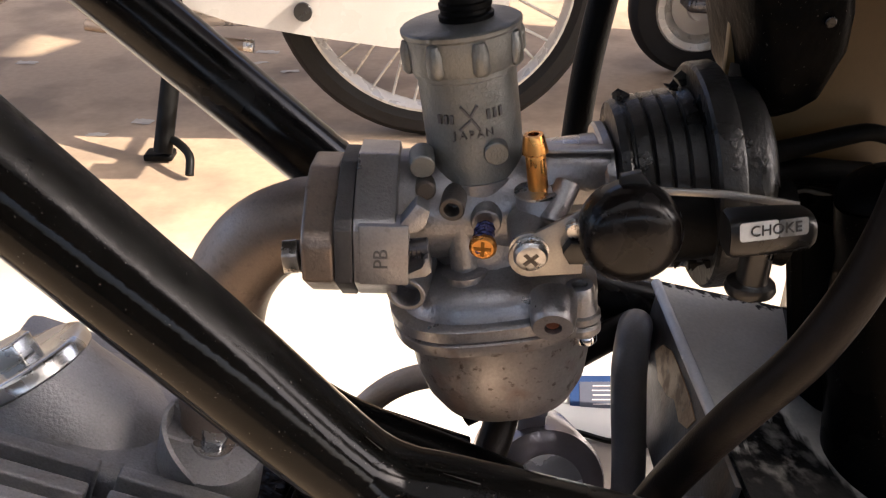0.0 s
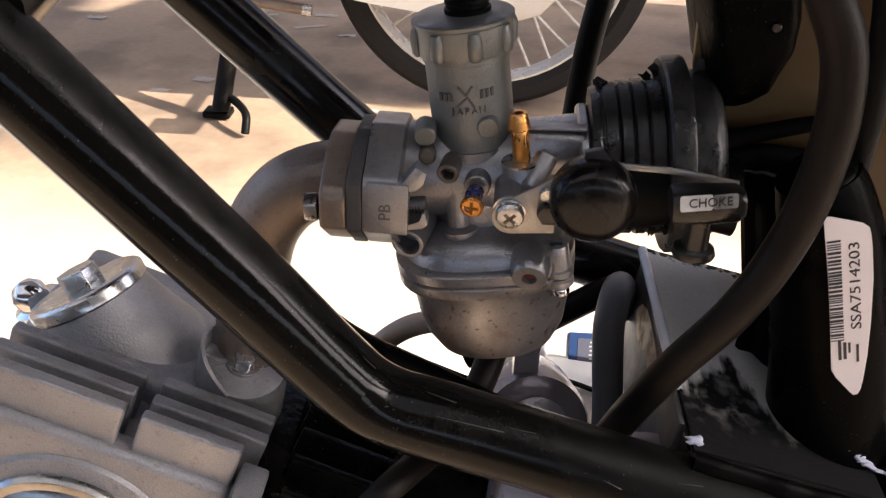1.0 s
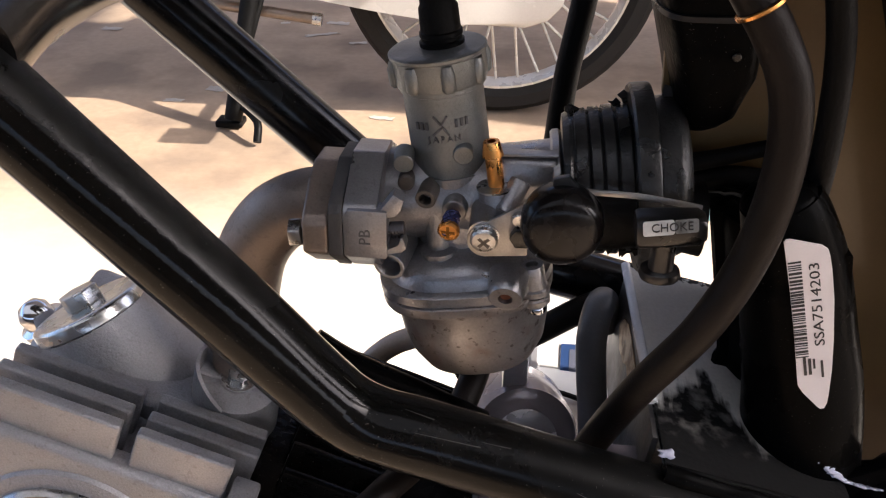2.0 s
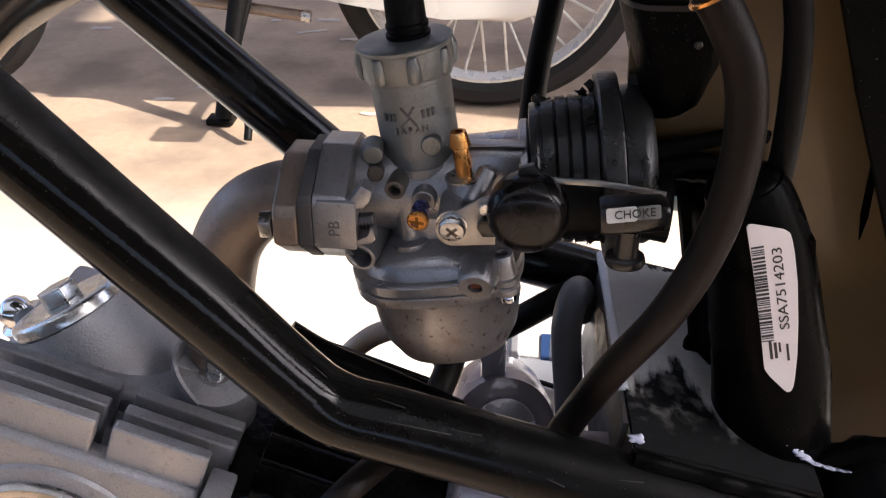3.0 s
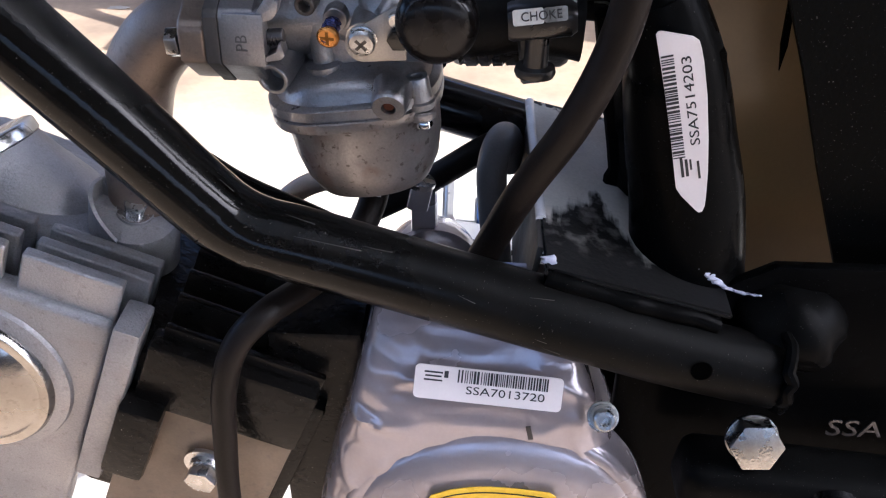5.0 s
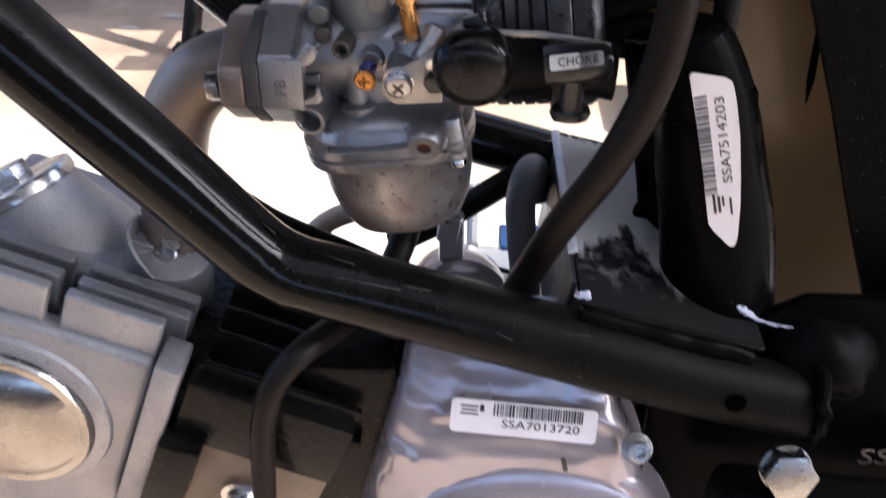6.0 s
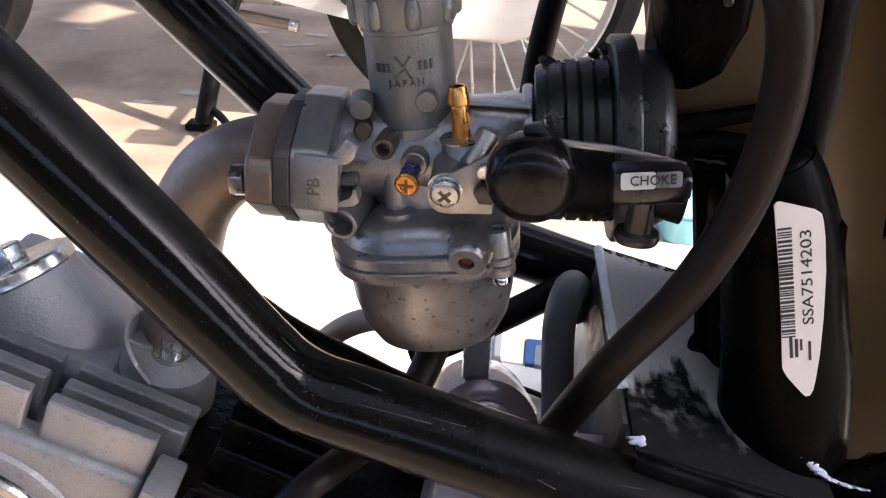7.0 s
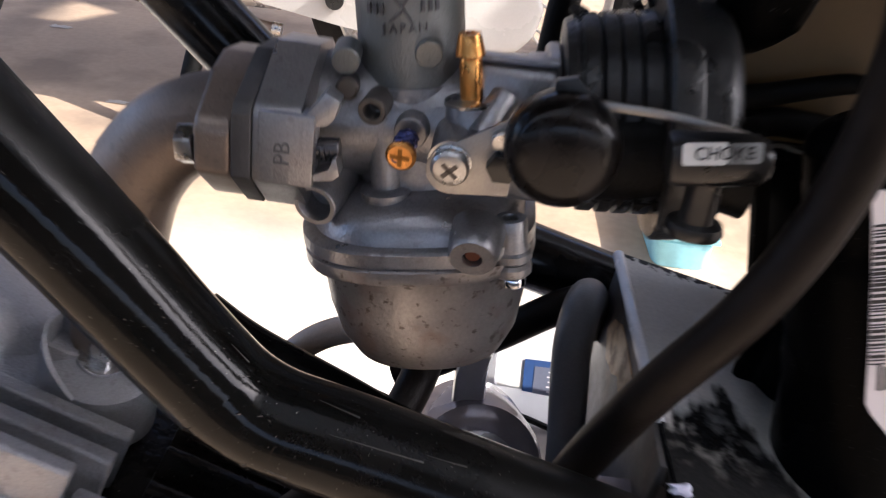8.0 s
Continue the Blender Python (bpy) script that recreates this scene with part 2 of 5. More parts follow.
# Pale band paints the glare of sunlit floor into its colour.
colour_band(FLOOR, "Y", 1.35, 0.85, 0.25, 3.0, (0.66, 0.61, 0.52))
colour_band(FLOOR, "Y", 0.50, 0.35, 0.15, 3.0, (0.43, 0.325, 0.225))
DARKWALL = mat("added_dark_wall", (0.09, 0.08, 0.07), 0.7, 0.0, (0.06, 0.055, 0.05), 0.6, 1.5, 50, 0.2, 0.2, 40)
SKYCOVER = mat("sky_cover_grey", (0.20, 0.21, 0.23), 0.8, 0.0, (0.15, 0.155, 0.17), 0.5, 1.2, 60, 0.1)
CLOTH = mat("sky_dimming_cloth", (0.62, 0.65, 0.68), 0.9, 0.0, (0.54, 0.57, 0.60), 0.5, 1.2, 60, 0.1)
thin = CLOTH.node_tree.nodes.new("ShaderNodeBsdfTranslucent")
thin.inputs[0].default_value = (0.72, 0.76, 0.80, 1)
weave = CLOTH.node_tree.nodes.new("ShaderNodeMixShader")
weave.inputs[0].default_value = 0.52
CLOTH.node_tree.links.new(CLOTH.node_tree.nodes["Principled BSDF"].outputs[0], weave.inputs[1])
CLOTH.node_tree.links.new(thin.outputs[0], weave.inputs[2])
CLOTH.node_tree.links.new(weave.outputs[0], CLOTH.node_tree.nodes["Material Output"].inputs[0])
PLASTER = mat("added_wall_plaster", (0.24, 0.215, 0.185), 0.8, 0.0, (0.19, 0.17, 0.15), 0.5, 1.4, 50, 0.1, 0.2, 40)


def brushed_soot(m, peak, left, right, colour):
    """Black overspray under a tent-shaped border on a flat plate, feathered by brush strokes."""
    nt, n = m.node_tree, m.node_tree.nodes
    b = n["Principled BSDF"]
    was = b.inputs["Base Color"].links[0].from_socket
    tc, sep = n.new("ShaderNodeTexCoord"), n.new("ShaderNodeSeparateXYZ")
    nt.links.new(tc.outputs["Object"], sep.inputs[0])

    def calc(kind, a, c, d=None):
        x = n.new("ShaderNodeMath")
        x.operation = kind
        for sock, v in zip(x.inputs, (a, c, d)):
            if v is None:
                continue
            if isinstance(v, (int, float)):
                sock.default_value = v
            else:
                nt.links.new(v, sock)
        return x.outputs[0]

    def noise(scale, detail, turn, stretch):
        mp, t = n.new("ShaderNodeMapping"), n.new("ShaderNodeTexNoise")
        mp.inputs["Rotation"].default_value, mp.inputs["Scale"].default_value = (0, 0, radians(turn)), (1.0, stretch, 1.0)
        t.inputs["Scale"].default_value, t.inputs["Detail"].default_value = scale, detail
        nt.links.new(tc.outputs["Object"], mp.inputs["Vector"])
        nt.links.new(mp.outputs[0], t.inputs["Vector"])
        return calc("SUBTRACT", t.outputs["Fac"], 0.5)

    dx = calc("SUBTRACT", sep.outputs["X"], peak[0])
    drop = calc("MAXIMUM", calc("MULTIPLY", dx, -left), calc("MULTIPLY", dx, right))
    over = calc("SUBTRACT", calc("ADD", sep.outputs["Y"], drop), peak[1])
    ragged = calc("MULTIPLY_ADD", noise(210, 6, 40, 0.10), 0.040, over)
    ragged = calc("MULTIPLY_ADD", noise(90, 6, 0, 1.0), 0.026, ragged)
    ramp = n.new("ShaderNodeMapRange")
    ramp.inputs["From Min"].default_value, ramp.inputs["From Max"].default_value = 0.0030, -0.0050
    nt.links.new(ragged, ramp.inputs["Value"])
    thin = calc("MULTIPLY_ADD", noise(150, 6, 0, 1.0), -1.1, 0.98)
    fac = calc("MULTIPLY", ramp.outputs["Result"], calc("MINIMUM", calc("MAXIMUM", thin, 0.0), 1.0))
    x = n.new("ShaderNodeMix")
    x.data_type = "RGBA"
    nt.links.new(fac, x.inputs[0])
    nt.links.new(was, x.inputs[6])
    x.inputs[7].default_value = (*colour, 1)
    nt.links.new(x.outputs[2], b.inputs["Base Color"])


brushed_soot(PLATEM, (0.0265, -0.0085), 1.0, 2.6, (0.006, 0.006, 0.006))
colour_band(PLATEM, "Y", -0.036, -0.052, 0.044, 110, (0.010, 0.010, 0.010), None, 0.10)
colour_band(PLATEM, "Y", 0.0585, 0.0605, 0.022, 260, (0.012, 0.012, 0.012))

# ---- building helpers ----
UNIT = 0.9          # true metres to one drawn unit
OFF = {}


def thing(name, loc, label, category, group="", kind=""):
    e = new(name)
    e.location = Vector(loc) * UNIT
    e.empty_display_size = 0.02
    OFF[e] = Vector(loc)
    return tagged(e, label, category, group, kind)


def part(name, bm, material, parent=None, label="", smooth=38):
    """Links a bmesh, made in world metres, as one mesh object under a thing or under a part."""
    bmesh.ops.recalc_face_normals(bm, faces=bm.faces)
    lim = radians(smooth)
    for f in bm.faces:
        f.smooth = True
    for e in bm.edges:
        e.smooth = len(e.link_faces) == 2 and e.calc_face_angle(0) < lim
    if parent is not None:
        bmesh.ops.translate(bm, verts=bm.verts, vec=-OFF[parent])
    bmesh.ops.scale(bm, verts=bm.verts, vec=(UNIT, UNIT, UNIT))
    me = bpy.data.meshes.new(name)
    bm.to_mesh(me)
    bm.free()
    me.materials.append(material)
    ob = new(name, me)
    if parent is not None:
        ob.parent = parent
        OFF[ob] = OFF[parent]
    if label:
        ob["label"] = label
    return ob


def basis(origin, z, x=(1, 0, 0)):
    """A frame at origin whose z axis is z and whose x axis leans to x."""
    z = Vector(z).normalized()
    x = Vector(x)
    x = x - z * x.dot(z)
    if x.length < 1e-6:
        x = Vector((0, 1, 0)) - z * z.y
    x.normalize()
    m = Matrix((x, z.cross(x), z)).transposed().to_4x4()
    m.translation = origin
    return m


def loft(rings, m=Matrix(), cap=True, closed=True, bm=None):
    """Skin over rings of points (lists of the same length), transformed by m."""
    bm = bm or bmesh.new()
    rows = [[bm.verts.new(m @ Vector(p)) for p in ring] for ring in rings]
    k = len(rows[0])
    for a, b in zip(rows, rows[1:]):
        for i in range(k if closed else k - 1):
            j = (i + 1) % k
            bm.faces.new((a[i], a[j], b[j], b[i]))
    if cap:
        bm.faces.new(rows[0][::-1])
        bm.faces.new(rows[-1])
    return bm


def ring(a, b, z, n=2.0, seg=40, cu=0.0, cv=0.0):
    """A superellipse ring of half widths a, b at height z."""
    out = []
    for i in range(seg):
        t = 2 * math.pi * i / seg
        c, s = math.cos(t), math.sin(t)
        out.append((cu + a * math.copysign(abs(c) ** (2 / n), c), cv + b * math.copysign(abs(s) ** (2 / n), s), z))
    return out


def lathe(profile, m=Matrix(), seg=40, cap=True, bm=None):
    return loft([ring(max(r, 1e-5), max(r, 1e-5), z, 2.0, seg) for r, z in profile], m, cap, True, bm)


def rod(p0, p1, r, r1=None, seg=24, ch=0.0004, bm=None):
    p0, p1 = Vector(p0), Vector(p1)
    h = (p1 - p0).length
    r1 = r if r1 is None else r1
    return lathe([(r - ch, 0), (r, ch), (r1, h - ch), (r1 - ch, h)], basis(p0, p1 - p0), seg, True, bm)


def pipe(p0, p1, r, inner, depth=0.006, seg=28, bm=None):
    """A stub tube, open and hollow at p1."""
    p0, p1 = Vector(p0), Vector(p1)
    h = (p1 - p0).length
    return lathe([(r, 0), (r, h - 0.0004), (r - 0.0004, h), (inner + 0.0003, h), (inner, h - 0.0004), (inner * 0.96, h - depth)], basis(p0, p1 - p0), seg, True, bm)


def spline(pts, n=8):
    pts = [Vector(p) for p in pts]
    ext = [2 * pts[0] - pts[1], *pts, 2 * pts[-1] - pts[-2]]
    out = []
    for a, b, c, d in zip(ext, ext[1:], ext[2:], ext[3:]):
        for i in range(n):
            t = i / n
            out.append(0.5 * (2 * b + (c - a) * t + (2 * a - 5 * b + 4 * c - d) * t * t + (3 * b - a - 3 * c + d) * t ** 3))
    out.append(pts[-1])
    return out


def sweep(pts, r, seg=24, n=8, flat=1.0, bm=None, hint=(0, 1, 0)):
    """A round tube along a smooth line through pts; r: one radius or one for each end."""
    line = spline(pts, n) if n else [Vector(p) for p in pts]
    r0, r1 = r if isinstance(r, tuple) else (r, r)
    rings, side = [], Vector(hint)
    for i, p in enumerate(line):
        d = (line[min(i + 1, len(line) - 1)] - line[max(i - 1, 0)]).normalized()
        side = (side - d * side.dot(d)).normalized()
        up = d.cross(side)
        rr = r0 + (r1 - r0) * i / (len(line) - 1)
        rings.append([p + (side * math.cos(2 * math.pi * k / seg) * flat + up * math.sin(2 * math.pi * k / seg)) * rr for k in range(seg)])
    return loft(rings, bm=bm)


def rbox(size, m, bevel=0.001, seg=2, bm=None):
    """A box of that size with rounded edges, centred on the frame m."""
    b = bmesh.new()
    bmesh.ops.create_cube(b, size=1, matrix=Matrix.Diagonal((*size, 1)))
    if bevel:
        bmesh.ops.bevel(b, geom=b.edges[:], offset=bevel, segments=seg, profile=0.6, affect="EDGES")
    bmesh.ops.transform(b, matrix=m, verts=b.verts)
    return merge(bm, b)


def merge(bm, b):
    if bm is None:
        return b
    me = bpy.data.meshes.new("tmp")
    b.to_mesh(me)
    b.free()
    bm.from_mesh(me)
    bpy.data.meshes.remove(me)
    return bm


def prism(poly, depth, m, bevel=0.0008, seg=2, bm=None):
    """A polygon in the frame's x, y drawn out by depth along its z, with rounded edges."""
    b = bmesh.new()
    lo = [b.verts.new((x, y, 0)) for x, y in poly]
    hi = [b.verts.new((x, y, depth)) for x, y in poly]
    b.faces.new(lo[::-1])
    b.faces.new(hi)
    for i in range(len(poly)):
        j = (i + 1) % len(poly)
        b.faces.new((lo[i], lo[j], hi[j], hi[i]))
    if bevel:
        bmesh.ops.bevel(b, geom=b.edges[:], offset=bevel, segments=seg, profile=0.6, affect="EDGES", clamp_overlap=True)
    bmesh.ops.transform(b, matrix=m, verts=b.verts)
    return merge(bm, b)


def hexagon(r):
    return [(r * math.cos(radians(60 * i)), r * math.sin(radians(60 * i))) for i in range(6)]


def round_poly(w, h, r, k=5):
    out = []
    for cx, cy, a in ((w / 2 - r, h / 2 - r, 0), (-w / 2 + r, h / 2 - r, 90), (-w / 2 + r, -h / 2 + r, 180), (w / 2 - r, -h / 2 + r, 270)):
        out += [(cx + r * math.cos(radians(a + 90 * i / k)), cy + r * math.sin(radians(a + 90 * i / k))) for i in range(k + 1)]
    return out


def lettering(name, text, size, m, material, parent, depth=0.0003, spacing=1.0, width=None):
    """Built-in font as a thin mesh, centred in the frame's x, y, facing its z."""
    cu = bpy.data.curves.new("tmp", "FONT")
    cu.body, cu.size, cu.extrude, cu.align_x, cu.align_y = text, size, depth / 2, "CENTER", "CENTER"
    cu.space_character = spacing
    cu.resolution_u = 3
    tmp = bpy.data.objects.new("tmp", cu)
    scene.collection.objects.link(tmp)
    bpy.context.view_layer.update()
    me = bpy.data.meshes.new_from_object(tmp.evaluated_get(bpy.context.evaluated_depsgraph_get()))
    bm = bmesh.new()
    bm.from_mesh(me)
    bpy.data.objects.remove(tmp)
    bpy.data.curves.remove(cu)
    bpy.data.meshes.remove(me)
    if width:
        xs = [v.co.x for v in bm.verts]
        k = width / (max(xs) - min(xs))
        for v in bm.verts:
            v.co.x *= k
    bmesh.ops.transform(bm, matrix=m, verts=bm.verts)
    return part(name, bm, material, parent, smooth=20)


def bars(spec, m, depth=0.0003, bm=None):
    """Thin bars (x, y, width, height) in the frame's plane."""
    for x, y, w, h in spec:
        bm = rbox((w, h, depth), m @ Matrix.Translation((x, y, 0)), 0, bm=bm)
    return bm


# ---- setting ----
YZ = Matrix(((0, 0, 1, 0), (1, 0, 0, 0), (0, 1, 0, 0), (0, 0, 0, 1)))


def slab(name, lo, hi, material, label):
    bm = bmesh.new()
    bmesh.ops.create_cube(bm, size=1, matrix=Matrix.Translation((Vector(lo) + Vector(hi)) / 2) @ Matrix.Diagonal((*(Vector(hi) - Vector(lo)), 1)))
    return tagged(part(name, bm, material), label, "", "", "structure")


bm = bmesh.new()
bmesh.ops.create_grid(bm, x_segments=40, y_segments=40, size=60)
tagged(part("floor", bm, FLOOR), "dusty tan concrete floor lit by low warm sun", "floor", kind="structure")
# Unseen pillar added to keep direct sun off the bike.
slab("sun_block_pillar", (2.0, -0.35, 0), (2.1, -0.085, 4.5), PLASTER, "added pillar out of view that shades the bike")
# Unseen dark walls added for reflections; the slit between makes the tubes' streak.
slab("reflection_wall_low", (-5, -2.2, 0), (4, -1.9, 0.72), DARKWALL, "added dark wall out of view, for dark reflections")
slab("reflection_wall_high", (-5, -2.2, 1.14), (4, -1.9, 3.2), DARKWALL, "added dark wall above the slit of sky")
for k, x in ((1, -5.0), (2, 3.7)):
    slab("reflection_wall_jamb_%d" % k, (x, -2.2, 0.72), (x + 0.3, -1.9, 1.14), DARKWALL, "added dark wall beside the slit of sky")
# Unseen cloth added overhead to soften and dim the sky.
slab("sky_dimmer", (-4.5, -1.9, 2.6), (2.2, 0.9, 2.61), CLOTH, "added pale cloth out of view that dims the sky over the bike")
# Unseen sheet added to cut sky light on the background floor.
slab("sky_cover", (-4.5, 1.16, 3.2), (2.7, 3.9, 3.21), SKYCOVER, "added grey sheet out of view that darkens the floor behind")
# Unseen wall added, its outline cut to give the floor shadow ragged edges.
shadow_outline = [(1.48, 0), (1.48, 1.40), (1.45, 1.48), (1.455, 1.58), (1.495, 1.64), (1.48, 1.73), (1.45, 1.79), (1.465, 1.87), (1.51, 1.92), (1.50, 2.00), (1.46, 2.06), (1.475, 2.18), (1.52, 2.27), (1.51, 2.36), (1.58, 2.42), (1.64, 2.50), (1.80, 2.50), (1.86, 2.38), (1.90, 2.26), (2.08, 2.20), (2.13, 2.34), (2.20, 2.50), (2.60, 2.50), (2.60, 0)]
tagged(part("shadow_wall", prism(shadow_outline, 0.06, Matrix.Translation((1.62, 0, 0)) @ YZ, 0.003), PLASTER), "added wall out of view, cut to cast the floor shadow", "", "", "structure")
# Unseen wall added to keep the low sky out of reflections.
slab("sky_block_wall", (-9, 7.0, 0), (9, 7.3, 4.0), PLASTER, "added beige wall out of view that hides the low sky")


# ---- motorcycle frame ----
MID = 0.275          # the bike's middle plane
frame_ob = thing("motorcycle_frame", (0.1, MID, 0.5), "black gloss painted tubular steel motorcycle frame with weld marks", "motorcycle frame")
TUBE_R = 0.0157
FAR_Y = 0.358


def fillet(a, b, c, r, k=10):
    """Points of an arc of radius r that rounds the corner b between a and c."""
    a, b, c = Vector(a), Vector(b), Vector(c)
    u, w = (a - b).normalized(), (c - b).normalized()
    half = u.angle(w) / 2
    mid = b + (u + w).normalized() * (r / math.sin(half))
    p, q = (b + u * (r / math.tan(half)) - mid).normalized(), (b + w * (r / math.tan(half)) - mid).normalized()
    return [mid + p.slerp(q, i / k) * r for i in range(k + 1)]


def bent_tube(y, bend, rise, fall, r, turn):
    """A straight rising tube, a tight bend and a straight run to the rear."""
    bx, bz = bend
    top, knee, end = (-0.262, y, bz - rise * (-0.262 - bx)), (bx, y, bz), (0.150, y, bz - fall * (0.150 - bx))
    line = [Vector(top).lerp(Vector(knee), i / 8) for i in range(8) if Vector(top).lerp(Vector(knee), i / 8).x < bx - 0.03]
    line += fillet(top, knee, end, turn)
    line += [Vector(knee).lerp(Vector(end), 0.3 + 0.1 * i) for i in range(8)]
    line += [Vector((0.176, y, end[2] - 0.0068)), Vector((0.202, y, end[2] - 0.0125))]
    return line, sweep(line, r, 32, 3)


NEAR_LINE, near_bm = bent_tube(0.2015, (-0.0206, 0.5540), 1.145, 0.3117, TUBE_R, 0.046)
# the tight bend flattens the inner side of the tube
for v in near_bm.verts:
    w = math.exp(-((v.co.x + 0.020) / 0.020) ** 2)
    inner = max(0.0, (v.co.z - (0.5540 - 0.6 * (v.co.x + 0.0206))) / TUBE_R)
    v.co.z -= w * inner * 0.0016
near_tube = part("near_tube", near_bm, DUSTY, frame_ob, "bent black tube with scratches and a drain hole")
rs = random.Random(17)
SCRATCH = mat("bare_scratch", (0.07, 0.068, 0.065), 0.4, 0.4)
axis = spline(NEAR_LINE[3:-2], 7)
for k in range(22):
    i = rs.randrange(4, len(axis) - 16)
    n, turn, drift = rs.randrange(2, 6), radians(rs.uniform(-35, 75)), rs.uniform(-0.03, 0.03)
    pts = []
    for j in range(n):
        d = (axis[i + j + 1] - axis[i + j]).normalized()
        out = Vector((0, -1, 0)) * math.cos(turn + drift * j) + Vector((-d.z, 0, d.x)) * math.sin(turn + drift * j)
        pts.append(axis[i + j] + out * (TUBE_R - 0.00002))
    part("scratch", sweep(pts, (0.00005, rs.uniform(0.00012, 0.00032)), 5, 1), SCRATCH, near_tube)
part("far_tube", bent_tube(FAR_Y, (-0.0050, 0.5500), 0.945, 0.290, 0.0147, 0.04)[1], PAINT, frame_ob)
for dz in (0.0, 0.0052):
    part("guide_strip", sweep([(-0.046, 0.250, 0.5500 + dz), (-0.030, 0.250, 0.5385 + dz), (0.0, 0.250, 0.5235 + dz), (0.030, 0.250, 0.5075 + dz)], 0.0030, 10, 4, flat=2.0), SATIN, frame_ob, "thin black strip behind the bend")
part("cross_tube", sweep([(-0.143, 0.2015, 0.698), (-0.146, 0.24, 0.7030), (-0.1465, 0.275, 0.704), (-0.146, 0.31, 0.703), (-0.143, FAR_Y, 0.698)], 0.0205, 24, 6), PAINT, frame_ob)
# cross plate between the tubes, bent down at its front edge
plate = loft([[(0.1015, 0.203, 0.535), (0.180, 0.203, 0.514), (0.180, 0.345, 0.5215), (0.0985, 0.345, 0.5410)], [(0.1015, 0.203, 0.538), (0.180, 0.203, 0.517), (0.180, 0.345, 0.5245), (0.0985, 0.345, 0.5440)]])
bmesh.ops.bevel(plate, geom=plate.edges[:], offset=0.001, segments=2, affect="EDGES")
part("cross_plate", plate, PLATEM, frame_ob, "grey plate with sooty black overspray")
FLG = Matrix.Translation((0.0970, 0.2815, 0.5110)) @ Matrix.Rotation(radians(7), 4, "Y") @ Matrix.Rotation(radians(2), 4, "X")
flange_ob = part("plate_flange", rbox((0.0030, 0.125, 0.058), FLG, 0.0012), mat("sooty_primer", (0.105, 0.104, 0.102), 0.45, 0.0, (0.05, 0.043, 0.037), 0.8, 45, 700, 0.3, 0.2, 600, pits=0.6), frame_ob, "down-turned dark grey flange of the plate")
part("tan_patch", prism([(-0.0405, 0.0075), (-0.0335, 0.0165), (-0.0225, 0.0215), (-0.0105, 0.0225), (0.0095, 0.0220), (0.0195, 0.0200), (0.0155, 0.0120), (0.0065, 0.0075), (-0.0045, 0.0100), (-0.0125, 0.0050), (-0.0265, 0.0020)], 0.0005, FLG @ basis((-0.0017, 0, 0), (-1, 0, 0), (0, -1, 0)), 0.0001, 1), mat("mottled_tan", (0.40, 0.26, 0.14), 0.55, 0.0, (0.16, 0.11, 0.07), 0.7, 150, 700, 0.3, 0.2, 600, contrast=(0.48, 0.62), pits=0.5), flange_ob, "mottled tan patch on the flange")
# White base paints the bright highlight along the fold.
part("plate_fold", sweep([(0.1011, 0.238, 0.5381), (0.1003, 0.276, 0.5396), (0.0988, 0.344, 0.5425)], 0.0024, 12, 4), mat("fold_highlight_white", (0.78, 0.78, 0.78), 0.18, 0.0, (0.62, 0.62, 0.62), 0.6, 90), frame_ob, "rounded fold whitened for its highlight")
rw = random.Random(6)
seam = [Vector((0.1015 + 0.0785 * k / 26, 0.2030 + rw.uniform(-0.0008, 0.0008), 0.5322 - 0.0225 * k / 26 + rw.uniform(-0.0006, 0.0006))) for k in range(27)][::3]
part("plate_weld", sweep(seam, (0.0048, 0.0044), 12, 6), SATIN, frame_ob, "lumpy black weld between plate and tube")
# upright tube with its gusset
seat_post = part("seat_post", sweep([(0.1370, 0.2445, 0.636), (0.1410, 0.2445, 0.6275), (0.1472, 0.2446, 0.612), (0.1500, 0.2448, 0.600), (0.1558, 0.2450, 0.575), (0.1640, 0.2440, 0.540), (0.1715, 0.2400, 0.480)], (0.0150, 0.0265), 32, 8), SATIN, frame_ob)
part("post_cap", lathe([(0.0146, 0), (0.0138, 0.002), (0.0118, 0.004), (0.0085, 0.0056), (0.003, 0.0065)], basis((0.1370, 0.2445, 0.6355), (-0.35, 0, 1)), 32), SATIN, seat_post)
base = [(0.161, 0.350), (0.153, 0.318), (0.145, 0.292), (0.1425, 0.283), (0.1428, 0.2805), (0.1455, 0.2780), (0.1500, 0.2752), (0.1560, 0.2712), (0.1612, 0.2668), (0.1630, 0.2600), (0.1642, 0.2380), (0.178, 0.2255), (0.180, 0.350)]
web = [(0.161, 0.350), (0.151, 0.318), (0.141, 0.290), (0.1352, 0.277), (0.1328, 0.2705), (0.1318, 0.2680), (0.1328, 0.2655), (0.1362, 0.2640), (0.1395, 0.2560), (0.1470, 0.2475), (0.1550, 0.2395), (0.178, 0.232), (0.180, 0.350)]
lip = [(x - (0.0016 if 0.265 < y < 0.271 and x < 0.14 else 0), y) for x, y in web]
on_plate = [[(x, y, h + 0.5455 - 0.28 * (x - 0.098) - 0.02 * (0.345 - y)) for x, y in base] for h in (-0.014, 0.0008)]
rings = on_plate + [[(x, y, 0.5405) for x, y in lip], [(x, y, 0.5440) for x, y in lip], [(x, y, 0.5475) for x, y in web]]
rings += [[(x - lean, y + 0.1 * lean, z) for x, y in web] for z, lean in ((0.560, 0.0022), (0.580, 0.0062), (0.592, 0.0086), (0.604, 0.0110), (0.612, 0.0126), (0.618, 0.0136))]
part("gusset", loft(rings), SATIN, frame_ob, "black welded box gusset on the plate")
